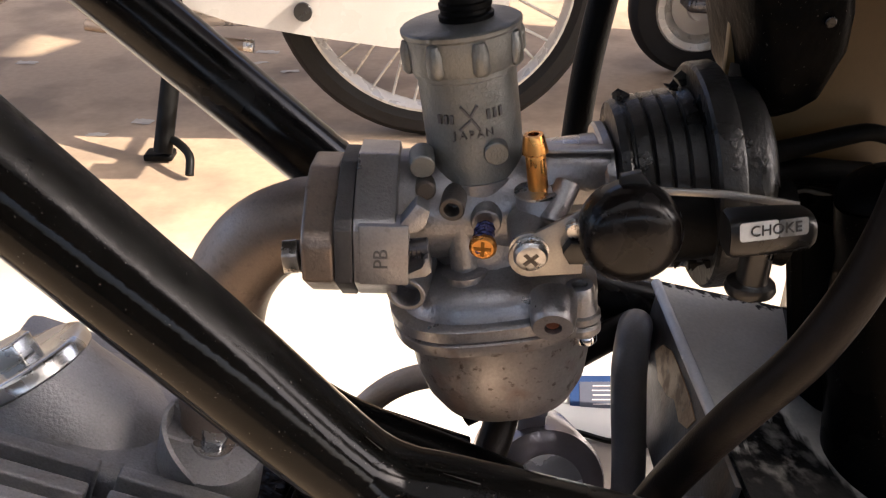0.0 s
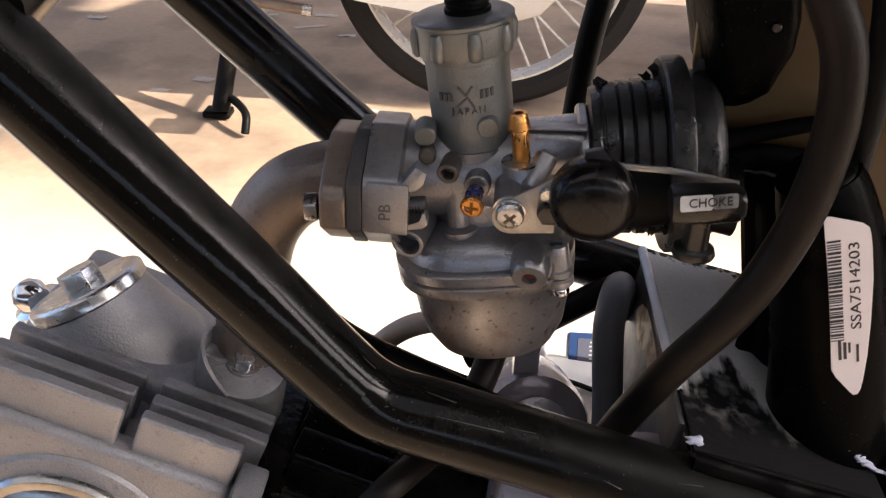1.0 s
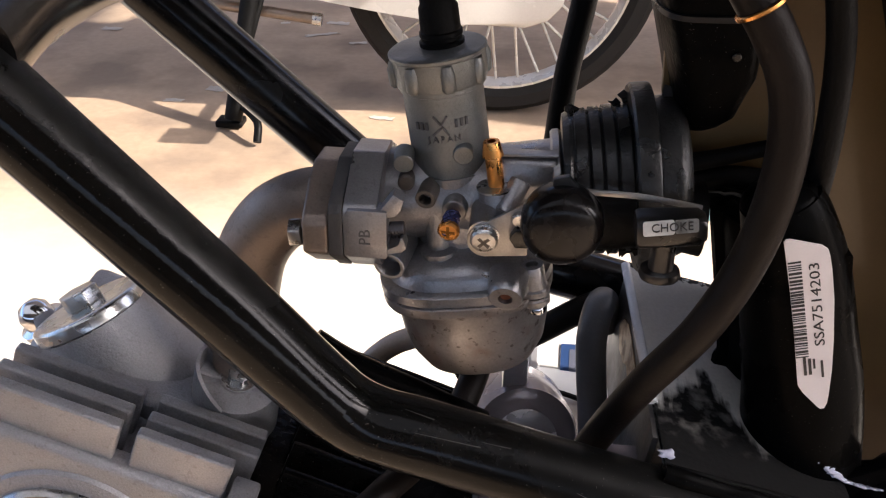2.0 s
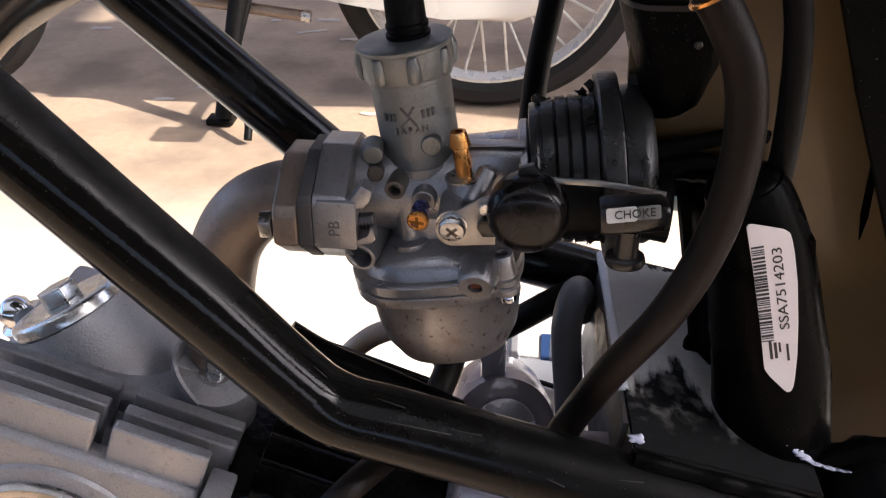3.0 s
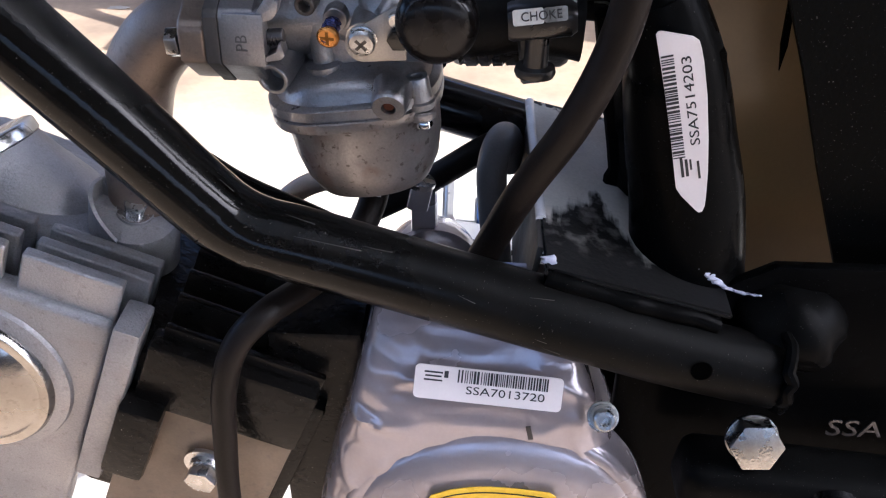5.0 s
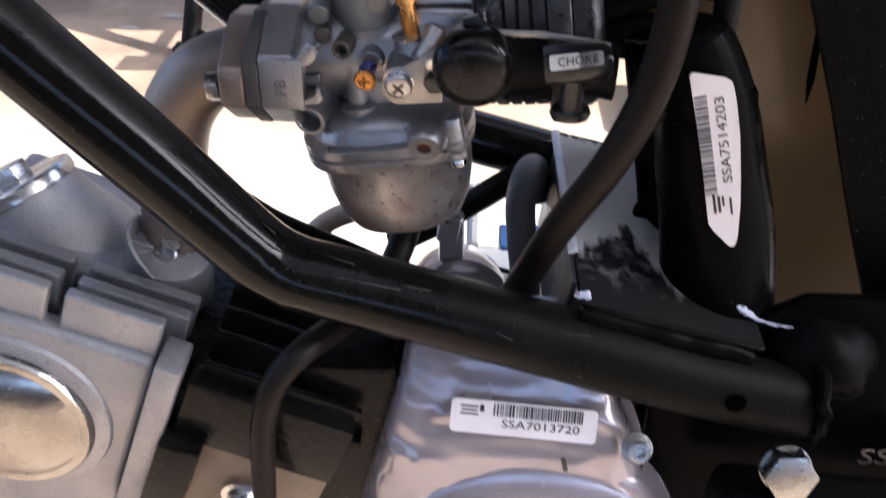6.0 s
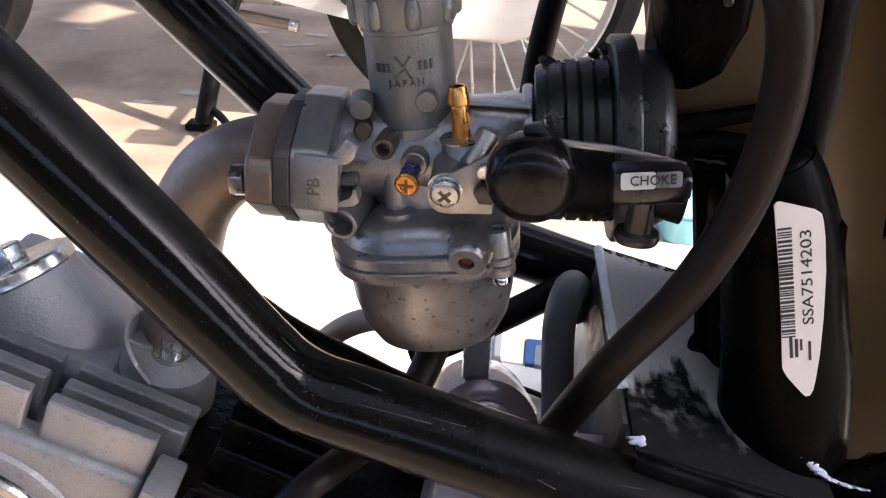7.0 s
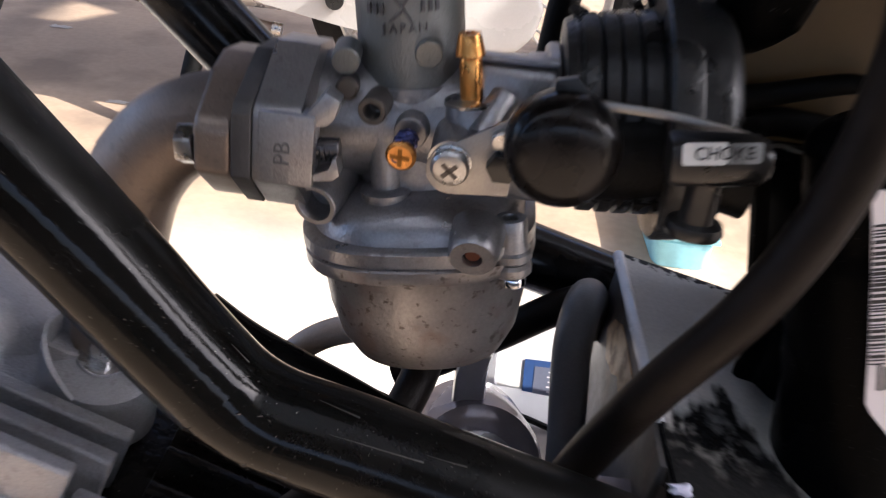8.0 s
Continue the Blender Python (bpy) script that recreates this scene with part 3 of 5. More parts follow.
part("weld_run", sweep([(0.1610, 0.2640, 0.5285), (0.1625, 0.2600, 0.5272), (0.1618, 0.2560, 0.5262), (0.1640, 0.2500, 0.5245), (0.1655, 0.2450, 0.5240)], 0.0016, 8, 4), mat("bluish_weld", (0.16, 0.16, 0.19), 0.35, 0.7, (0.03, 0.03, 0.035), 0.8, 260, 900, 0.3, 0.6, 500), frame_ob, "thin bluish weld run")
rnd = random.Random(4)
bead = [Vector((0.2030 + rnd.uniform(-0.0012, 0.0012), 0.2015 + (0.0168 + rnd.uniform(-0.0006, 0.0008)) * math.cos(radians(9 * i)), 0.4910 + (0.0168 + rnd.uniform(-0.0006, 0.0008)) * math.sin(radians(9 * i)))) for i in range(41)]
part("weld_bead", sweep(bead, 0.0026, 8, 2, hint=(1, 0, 0)), SATIN, frame_ob, "lumpy weld bead")
lump = bmesh.new()
bmesh.ops.create_icosphere(lump, subdivisions=3, radius=1, matrix=Matrix.Translation((0.2090, 0.2230, 0.5000)) @ Matrix.Rotation(radians(14), 4, "Y") @ Matrix.Diagonal((0.026, 0.026, 0.021, 1)))
for v in lump.verts:
    q = v.co
    v.co += (q - Vector((0.209, 0.223, 0.500))) * (0.05 * math.sin(q.x * 300 + q.z * 200) + 0.04 * math.sin(q.y * 350 + q.x * 220 + 1.3))
part("weld_lump", lump, SATIN, frame_ob, "lumpy black weld")
# Matte black disc stands in for the shade inside the hole.
part("drain_hole", lathe([(0.0044, 0), (0.0044, 0.0003), (0.0040, 0.0004), (0.0036, 0.0003)], basis((0.1665, 0.1860, 0.5015), (0, -1, 0.15)), 20), mat("hole_shade_black", (0.001, 0.001, 0.001), 1.0, 0.0, spec=0.0), near_tube)
SPLASH = [((x, y, z), (0.1, -0.85, 0.5), a, b) for x, y, z, a, b in ((0.1705, 0.2190, 0.5262, 0.0022, 0.0016), (0.1728, 0.2188, 0.5243, 0.0030, 0.0022), (0.1752, 0.2186, 0.5222, 0.0030, 0.0016), (0.1778, 0.2184, 0.5206, 0.0026, 0.0011), (0.1805, 0.2182, 0.5192, 0.0026, 0.0010), (0.1838, 0.2180, 0.5183, 0.0030, 0.0007), (0.1872, 0.2178, 0.5174, 0.0028, 0.0009), (0.1908, 0.2176, 0.5170, 0.0030, 0.0006), (0.1945, 0.2174, 0.5167, 0.0028, 0.0005), (0.1785, 0.2150, 0.5140, 0.0010, 0.0008), (0.1660, 0.2192, 0.5288, 0.0018, 0.0005))]
SPLASHM = mat("spilt_bluish_white_paint", (0.55, 0.56, 0.66), 0.25, 0.0, (0.30, 0.30, 0.38), 0.7, 220)
rp = random.Random(31)
for p, nrm, a, b in (((0.1035, 0.2078, 0.5388), (-0.1, -0.75, 0.66), 0.0044, 0.0026), *SPLASH):
    def blob(k, h):
        return [(k * a * math.cos(radians(24 * i)) * w, k * b * math.sin(radians(24 * i)) * w, h) for i, w in enumerate(edge)]
    edge = [rp.uniform(0.55, 1.15) for i in range(15)]
    part("paint_drop", loft([blob(1, -0.004), blob(0.95, 0.0003), blob(0.6, 0.0009)], basis(p, nrm, (1, 0, rp.uniform(-0.7, -0.2)))), SPLASHM, frame_ob, "dried pale paint drop")

# ---- what closes the bike above and carries it ----
tank = thing("fuel_tank", (-0.15, MID, 0.86), "black painted motorcycle fuel tank", "fuel tank")
part("shell", loft([ring(0.16, 0.07, 0.84, 2.6, 40, -0.15, MID), ring(0.20, 0.12, 0.86, 2.6, 40, -0.15, MID), ring(0.22, 0.14, 0.95, 2.6, 40, -0.15, MID), ring(0.18, 0.11, 1.03, 2.4, 40, -0.15, MID), ring(0.08, 0.05, 1.05, 2.2, 40, -0.15, MID)]), PAINT, tank)
part("saddle", loft([ring(0.17, 0.08, 0.80, 3, 40, 0.22, MID), ring(0.18, 0.11, 0.82, 3, 40, 0.22, MID), ring(0.18, 0.11, 0.88, 3, 40, 0.22, MID), ring(0.15, 0.09, 0.91, 2.6, 40, 0.22, MID)]), RUBBER, tank, "black seat")
part("tank_rail", sweep([(-0.262, MID, 0.824), (-0.10, MID, 0.835), (0.10, MID, 0.80), (0.45, MID, 0.80)], 0.018, 16, 4), PAINT, tank)
part("yoke", rod((-0.262, 0.19, 0.824), (-0.262, 0.36, 0.824), 0.02), PAINT, frame_ob)

# ---- carburettor ----
LEAN_V = Vector((-0.130, 0, 0.9915))
CARB_O = Vector((0.0200, 0.277, 0.5700))
C = basis(CARB_O, LEAN_V)
carb = thing("carburetor", CARB_O - LEAN_V * 0.04, "grey cast aluminium motorcycle carburetor with brass fittings", "carburetor")

bowl_rings = [ring(0.010, 0.010, -0.0470, 2, 56, 0.0010), ring(0.0195, 0.0185, -0.0464, 2.2, 56, 0.0010), ring(0.0265, 0.0252, -0.0428, 2.3, 56, 0.0010), ring(0.0308, 0.0288, -0.0345, 2.35, 56, 0.0010),
              ring(0.0332, 0.0305, -0.0235, 2.4, 56, 0.0010), ring(0.0342, 0.0315, -0.0075, 2.5, 56, 0.0010), ring(0.0346, 0.032, -0.0065, 2.6, 56, 0.001), ring(0.0372, 0.0348, -0.0058, 2.8, 56),
              ring(0.0378, 0.0352, -0.0048, 2.8, 56), ring(0.0378, 0.0352, -0.0012, 2.8, 56), ring(0.0368, 0.0345, -0.0006, 2.8, 56)]
C2 = C @ Matrix.Translation((0, 0, 0.0105))
part("float_bowl", loft(bowl_rings, C2), BOWL, carb, "stained cast float bowl")
body = loft([ring(0.0362, 0.034, -0.0008, 2.8, 56), ring(0.0362, 0.034, 0.0004, 2.8, 56), ring(0.0380, 0.0355, 0.0008, 2.8, 56), ring(0.0380, 0.0355, 0.0048, 2.8, 56), ring(0.0370, 0.0345, 0.0056, 2.8, 56),
             ring(0.0345, 0.0325, 0.0062, 2.6, 56), ring(0.0335, 0.0315, 0.0105, 2.5, 56), ring(0.031, 0.029, 0.0145, 2.4, 56), ring(0.025, 0.023, 0.0170, 2.3, 56), ring(0.019, 0.018, 0.0185, 2.2, 56), ring(0.017, 0.017, 0.05, 2.0, 56)], C2)
part("body_lower", body, CAST, carb, "cast upper half of the float chamber")
barrel = lathe([(0.0178, 0.02), (0.0168, 0.045), (0.0163, 0.06), (0.0163, 0.0950), (0.0172, 0.0955), (0.0172, 0.0980)], C, 56)
barrel_ob = part("slide_barrel", barrel, BARREL, carb)
# bore along the bike, between engine flange and air mouth
bore = sweep([CARB_O + Vector((-0.040, 0, 0.045)), CARB_O + Vector((0.0, 0, 0.047)), CARB_O + Vector((0.038, 0, 0.052))], 0.0195, 40, 4)
part("venturi_body", bore, CAST, carb)
# screw cap with grip lugs
cap_bm = lathe([(0.0165, 0.0972), (0.0182, 0.0975), (0.0188, 0.0990), (0.0188, 0.1085), (0.0196, 0.1092), (0.0197, 0.1104), (0.0190, 0.1110), (0.0125, 0.1113), (0.0085, 0.1115)], C, 56)
cap_ob = part("top_cap", cap_bm, BARREL, carb, "screw cap with grip lugs")
for i in range(8):
    a = radians(45 * i + 15)
    lug = C @ Matrix.Rotation(a, 4, "Z") @ Matrix.Translation((0.0188, 0, 0))
    part("grip_lug", loft([ring(0.0010, 0.0018, 0.0976, 2, 12), ring(0.0020, 0.0028, 0.0988, 2, 12), ring(0.0022, 0.0028, 0.1050, 2, 12), ring(0.0012, 0.0020, 0.1080, 2, 12)], lug), BARREL, cap_ob)
# raised casting marks on the barrel
MARKC = CARB_O + LEAN_V * 0.0840 + Vector((-0.0004, -0.0168, 0))
mark_m = basis(MARKC, (0, -1, 0), (1, 0, 0.131))
star = None
for ang, px, py in ((55, 0.0012, 0.0020), (-58, 0.0013, -0.0022), (125, -0.0016, 0.0022), (38, -0.0020, -0.0024)):
    star = rbox((0.0046, 0.0008, 0.0008), mark_m @ Matrix.Translation((px, py, -0.0002)) @ Matrix.Rotation(radians(ang), 4, "Z"), 0.0001, bm=star)
part("raised_star", star, RELIEF_SHADE, barrel_ob)
wm = []
for k, x in enumerate((-0.0098, -0.0078, -0.0060)):
    wm.append((x, -0.0002, 0.0012, 0.0030))
for k, x in enumerate((0.0058, 0.0078, 0.0096)):
    wm.append((x, 0.0004, 0.0012, 0.0032))
for x, y, w, h in wm:
    depth = 0.0162 - math.sqrt(max(1e-9, 0.0162 ** 2 - x * x))
    part("raised_bar", rbox((w, h, 0.0008), mark_m @ Matrix.Translation((x, y, -depth - 0.0002)) @ Matrix.Rotation(math.asin(x / 0.0163), 4, "Y"), 0.0001), RELIEF_SHADE, barrel_ob)
for ch, x in zip("JAPAN", (-0.0056, -0.0030, -0.0002, 0.0027, 0.0056)):
    depth = 0.0163 - math.sqrt(0.0163 ** 2 - x * x)
    lettering("raised_letter", ch, 0.0036, mark_m @ Matrix.Translation((x, -0.0058, -depth - 0.0003)) @ Matrix.Rotation(math.asin(x / 0.0157), 4, "Y"), RELIEF_SHADE, barrel_ob, 0.0012)
part("round_boss", rod((0.0172, 0.2645, 0.6418), (0.0174, 0.2598, 0.6412), 0.0041, seg=28), BARREL, carb)
part("round_boss", rod((-0.0070, 0.2690, 0.6380), (-0.0066, 0.2600, 0.6365), 0.0042, seg=28), BARREL, carb)
# engine flange with bolt lugs
FL = [(0.2375, 0.6065), (0.2375, 0.6255), (0.2400, 0.6282), (0.2640, 0.6402), (0.2840, 0.6370), (0.3000, 0.6270), (0.3065, 0.6215), (0.3065, 0.6025), (0.2880, 0.5910), (0.2560, 0.5910)]
FLM = [(0.2375, 0.6065), (0.2375, 0.6195), (0.2395, 0.6225), (0.2560, 0.6312), (0.2660, 0.6345), (0.2840, 0.6320), (0.3000, 0.6235), (0.3065, 0.6190), (0.3065, 0.6035), (0.2880, 0.5920), (0.2560, 0.5920)]
TIP = Matrix.Translation((-0.03, 0, 0.61)) @ Matrix.Rotation(radians(1.5), 4, "Y") @ Matrix.Translation((0.03, 0, -0.61))
part("engine_flange", prism(FL, 0.0135, TIP @ Matrix.Translation((-0.0285, 0, 0)) @ YZ, 0.0012, 2), CAST, carb)
part("flange_lug", prism([(-0.0150, 0.6227), (-0.0077, 0.6241), (-0.0053, 0.6265), (-0.0039, 0.6314), (-0.0080, 0.6340), (-0.0132, 0.6270)], 0.0075, basis((0, 0.2455, 0), (0, -1, 0)), 0.0008), CAST, carb)
part("flange_lug", prism([(-0.0140, 0.6067), (-0.0053, 0.6082), (-0.0034, 0.6100), (-0.0046, 0.6153), (-0.0060, 0.6144), (-0.0062, 0.6109), (-0.0140, 0.6086)], 0.0075, basis((0, 0.2455, 0), (0, -1, 0)), 0.0006), CAST, carb)
part("stud_boss", rod((-0.0056, 0.2580, 0.6290), (-0.0060, 0.2760, 0.6280), 0.0034, seg=24, ch=0.0008), DARKCAST, carb)
bolt_bm = rod((-0.0160, 0.2440, 0.6150), (-0.0045, 0.2440, 0.6162), 0.0030)
for i in range(6):
    bolt_bm = lathe([(0.0030, -0.0003), (0.0034, 0.0), (0.0030, 0.0003)], basis((-0.0140 + i * 0.0014, 0.2440, 0.6152), (1, 0, 0.1)), 20, bm=bolt_bm)
part("flange_stud", bolt_bm, DARKSTEEL, carb)
block_ob = part("flange_block", rbox((0.0158, 0.0090, 0.0212), TIP @ Matrix.Translation((-0.0188, 0.2415, 0.6166)), 0.0009, 2), CAST, carb)
lettering("raised_letter", "PB", 0.0066, TIP @ basis((-0.0195, 0.2369, 0.6155), (0, -1, 0), (0, 0, 1)), RELIEF_SHADE, block_ob, 0.0004)
part("insulator", prism([(y + (0.277 - y) * -0.02, z - max(0, z - 0.63) * 0.3) for y, z in FL], 0.0056, TIP @ Matrix.Translation((-0.0342, 0, 0)) @ YZ, 0.0008, 2), GASKET, carb, "dark insulating spacer")
# front fittings
part("vent_tube", pipe((0.0050, 0.2690, 0.6260), (0.0028, 0.2520, 0.6250), 0.0042, 0.0024), DARKCAST, carb, "hollow vent stub")
part("idle_column", rod((0.0045, 0.2625, 0.624), (0.0080, 0.2615, 0.597), 0.0046, 0.0050, 28), CAST, carb)
part("idle_column_foot", lathe([(0.0062, 0), (0.0082, 0.001), (0.0082, 0.004), (0.006, 0.005)], basis((0.0083, 0.2610, 0.5940), LEAN_V), 28), CAST, carb)
part("idle_screw_boss", rod((0.0150, 0.2640, 0.6200), (0.0142, 0.2545, 0.6188), 0.0058, 0.0050, 28), CAST, carb)
screw_ax = Vector((-0.13, -0.97, -0.14)).normalized()
spr = sweep([Vector((0.0137, 0.2520, 0.6180)) + screw_ax * (0.0085 * t / 40) + Vector((math.cos(t * 0.75) * 0.0031, 0, math.sin(t * 0.75) * 0.0031)) for t in range(41)], 0.0006, 6, 1)
part("screw_spring", spr, SPRING, carb, "blued coil spring")
idle_screw = part("idle_screw", lathe([(0.0022, -0.006), (0.0022, 0.0), (0.0043, 0.0003), (0.0045, 0.0010), (0.0045, 0.0022), (0.0036, 0.0030)], basis(Vector((0.0128, 0.2440, 0.6157)) - screw_ax * 0.002, screw_ax), 28), BRASS, carb, "brass cross-slot adjusting screw")
sm = basis(Vector((0.0128, 0.2440, 0.6157)) + screw_ax * 0.0010, screw_ax)
# Dark bars paint the shade inside the cross slot.
part("screw_slot", rbox((0.0012, 0.0056, 0.0004), sm, 0, bm=rbox((0.0056, 0.0012, 0.0004), sm, 0)), mat("slot_shade_brass", (0.22, 0.11, 0.03), 0.4, 1.0), idle_screw)
# fuel nozzle
n0, n1 = Vector((0.0312, 0.2560, 0.6290)), Vector((0.0284, 0.2560, 0.6497))
part("nozzle_boss", lathe([(0.0105, -0.020), (0.0098, -0.008), (0.0078, -0.004), (0.0074, 0.0), (0.0068, 0.0012)], basis(n0, n1 - n0), 32), CAST, carb)
h = (n1 - n0).length
noz = lathe([(0.0064, 0.0), (0.0064, 0.0012), (0.0033, 0.0014), (0.0033, 0.0132), (0.0030, 0.0140), (0.0043, 0.0148), (0.0034, h - 0.001), (0.0031, h), (0.0019, h), (0.0018, h - 0.004)], basis(n0, n1 - n0), 32)
nozzle_ob = part("fuel_nozzle", noz, BRASS, carb, "brass barbed fuel nozzle")
part("overflow_post", rod((0.0405, 0.2560, 0.6330), (0.0345, 0.2480, 0.6225), 0.0042, seg=24), CAST, carb)
part("air_mouth", prism([(0.2585, 0.622), (0.2570, 0.632), (0.2590, 0.6400), (0.2620, 0.6425), (0.2680, 0.6405), (0.2840, 0.6300), (0.292, 0.60), (0.2600, 0.60)], 0.0235, Matrix.Translation((0.0315, 0, -0.001)) @ YZ, 0.003, 3), CAST, carb)
part("mouth_rim", loft([ring(0.0220, 0.0205, 0, 2.8, 40), ring(0.0230, 0.0215, 0.001, 2.8, 40), ring(0.0230, 0.0215, 0.0035, 2.8, 40), ring(0.022, 0.0205, 0.0045, 2.8, 40)], basis((0.0540, 0.277, 0.6215), (1, 0, 0.11), (0, 1, 0))), CAST, carb)
part("nozzle_washer", lathe([(0.0072, 0.0006), (0.0080, 0.0010), (0.0080, 0.0018), (0.0066, 0.0022)], basis(n0, n1 - n0), 32), ZINC, nozzle_ob, "pale washer")
part("mouth_lid", rbox((0.0245, 0.0060, 0.0014), Matrix.Translation((0.0425, 0.2610, 0.6428)) @ Matrix.Rotation(radians(-3), 4, "X"), 0.0005), CAST, carb)
# choke arm, washer screw, knob
arc = [(0.0275 + 0.0070 * math.cos(radians(q)), 0.6158 + 0.0070 * math.sin(radians(q))) for q in range(125, 270, 18)]
part("choke_bracket", prism([(0.0440, 0.6100), (0.0445, 0.6330), (0.0422, 0.6325), *arc], 0.0014, basis((0, 0.2385, 0), (0, -1, 0)), 0.0004, 2), BRACKET, carb, "worn stamped steel bracket")
part("bracket_boss", rod((0.0285, 0.256, 0.619), (0.0272, 0.2385, 0.6168), 0.0074, 0.0064, 28), CAST, carb)
bax = Vector((-0.03, -0.98, -0.14)).normalized()
bm = lathe([(0.0066, 0), (0.0066, 0.0009), (0.0058, 0.001), (0.0058, 0.0020), (0.0053, 0.0022), (0.0054, 0.0045), (0.0046, 0.0056), (0.0030, 0.0060)], basis((0.0274, 0.2392, 0.6180), bax), 32)
bracket_screw = part("bracket_screw", bm, ZINC, carb, "zinc cross-slot screw with washer")
sm = basis(Vector((0.0274, 0.2392, 0.6180)) + bax * 0.0060, bax, (1, 0, 1))
# Slot shade again as dark bars.
part("screw_slot", rbox((0.0013, 0.0056, 0.0004), sm, 0, bm=rbox((0.0056, 0.0013, 0.0004), sm, 0)), DARKCAST, bracket_screw)
kax = Vector((0.0, -0.99, -0.06)).normalized()
KN = Vector((0.0563, 0.2330, 0.6282))
part("choke_knob", lathe([(0.0115, -0.006), (0.0148, -0.0050), (0.0155, -0.002), (0.0157, 0.002), (0.0153, 0.0052), (0.0143, 0.0078), (0.0125, 0.0097), (0.0095, 0.0110), (0.0055, 0.0117), (0.0015, 0.0119)], basis(KN, kax), 48), mat("knob_plastic", (0.005, 0.0042, 0.004), 0.26, 0.0, (0.02, 0.018, 0.017), 0.5, 80, 900, 0.2, 0.05, 500, spec=0.22), carb, "round glossy black knob")
part("bracket_clip", prism([(0.0515, 0.6350), (0.0521, 0.6458), (0.0578, 0.6472), (0.0632, 0.6406), (0.0640, 0.6350)], 0.003, basis((0, 0.2350, 0), (0, -1, 0)), 0.0004), PLASTIC, carb)
part("clip_screw", rod((0.0405, 0.240, 0.6270), (0.0405, 0.2350, 0.6262), 0.0030), ZINC, carb)
part("clip_nut", prism(hexagon(0.0046), 0.004, basis((0.0415, 0.2375, 0.6195), (0, -1, -0.1)), 0.0004), PLASTIC, carb)
# stub, drain lug, corner pillars on the float chamber
part("overflow_stub", pipe((-0.0085, 0.2680, 0.5970), (-0.0125, 0.2495, 0.5945), 0.0068, 0.0050, 0.009), CAST, carb, "hollow overflow stub")
drain_lug = part("drain_lug", lathe([(0.0086, -0.012), (0.0076, -0.003), (0.0071, 0), (0.0066, 0.0006), (0.0030, 0.0006), (0.0026, -0.003)], basis((0.0364, 0.2385, 0.5888), (-0.08, -0.95, -0.30)), 28), CAST, carb)
part("drain_screw", rod((0.0366, 0.2430, 0.5902), (0.0364, 0.2392, 0.5890), 0.0024), mat("rusty_copper", (0.16, 0.06, 0.035), 0.5, 0.6), drain_lug, "rusty recessed screw")
for x, y, zt in ((0.0466, 0.2530, 0.5965), (-0.012, 0.300, 0.596), (0.050, 0.303, 0.602)):
    part("corner_pillar", lathe([(0.0060, -0.012), (0.0052, -0.006), (0.0050, -0.001), (0.0046, 0.0), (0.0028, 0.0), (0.0024, -0.002)], basis((x, y, zt), LEAN_V), 24), CAST, carb)
    part("flange_ear", rod(Vector((x, y, zt)) - LEAN_V * 0.0140, Vector((x, y, zt)) - LEAN_V * 0.0098, 0.0066, seg=28, ch=0.0010), CAST, carb)
    part("bowl_ear", rod(Vector((x, y, zt)) - LEAN_V * 0.0190, Vector((x, y, zt)) - LEAN_V * 0.0146, 0.0064, seg=28, ch=0.0010), BOWL, carb)
    part("bowl_screw", lathe([(0.0036, 0), (0.0040, 0.001), (0.0040, 0.0024), (0.0028, 0.0036)], basis((x + 0.0030, y - 0.0025, zt - 0.0185), -LEAN_V), 24), CHROME, carb)
part("throttle_boot", lathe([(0.0088, 0.1105), (0.0090, 0.1130), (0.0082, 0.1135), (0.0082, 0.1148), (0.0086, 0.1152), (0.0086, 0.1168), (0.0080, 0.1173), (0.0078, 0.126), (0.0070, 0.1275), (0.0068, 0.20)], basis(CARB_O, (-0.112, 0.01, 0.99)), 28), RUBBER, carb, "ribbed black rubber cable boot")

# ---- intake manifold ----
man = thing("intake_manifold", (-0.09, 0.277, 0.51), "dull grey curved metal intake pipe with a bolted flange", "intake pipe")
part("elbow", sweep([(-0.036, 0.277, 0.6085), (-0.050, 0.277, 0.6078), (-0.0658, 0.277, 0.6003), (-0.0778, 0.277, 0.5850), (-0.0842, 0.277, 0.5650), (-0.0880, 0.277, 0.540), (-0.091, 0.277, 0.510)], 0.0160, 36, 8), MANIFOLD, man)
part("flange", prism(FLM, 0.0108, TIP @ Matrix.Translation((-0.0450, 0, 0)) @ YZ, 0.0022, 3), MANIFOLD, man)
part("flange_nut", prism(hexagon(0.0062), 0.0052, basis((-0.0460, 0.2450, 0.6120), (-1, 0, -0.08), (0, 0, 1)), 0.0006), ZINC, man, "zinc hexagon nut")

# ---- air intake boot ----
boot = thing("air_intake_boot", (0.086, 0.277, 0.60), "ribbed black rubber air intake boot with a clamp band", "rubber boot")
BAX = Vector((0.994, 0, 0.11))
BO = Vector((0.0585, 0.277, 0.6230))
prof = [(0.0250, 0.0), (0.0285, 0.0005), (0.0296, 0.0030), (0.0290, 0.0042), (0.0293, 0.0044)]
z = 0.0050
for w, r in ((0.0056, 0.0302), (0.0050, 0.0306), (0.0052, 0.0310), (0.0058, 0.0312)):
    prof += [(r - 0.0009, z), (r, z + 0.0004), (r + 0.0002, z + w - 0.0010), (r - 0.0009, z + w)]
    z += w + 0.0003
prof += [(0.0305, z), (0.0315, 0.0365), (0.0332, 0.0372), (0.0334, 0.0440), (0.0320, 0.0470), (0.0285, 0.0490), (0.020, 0.0500)]
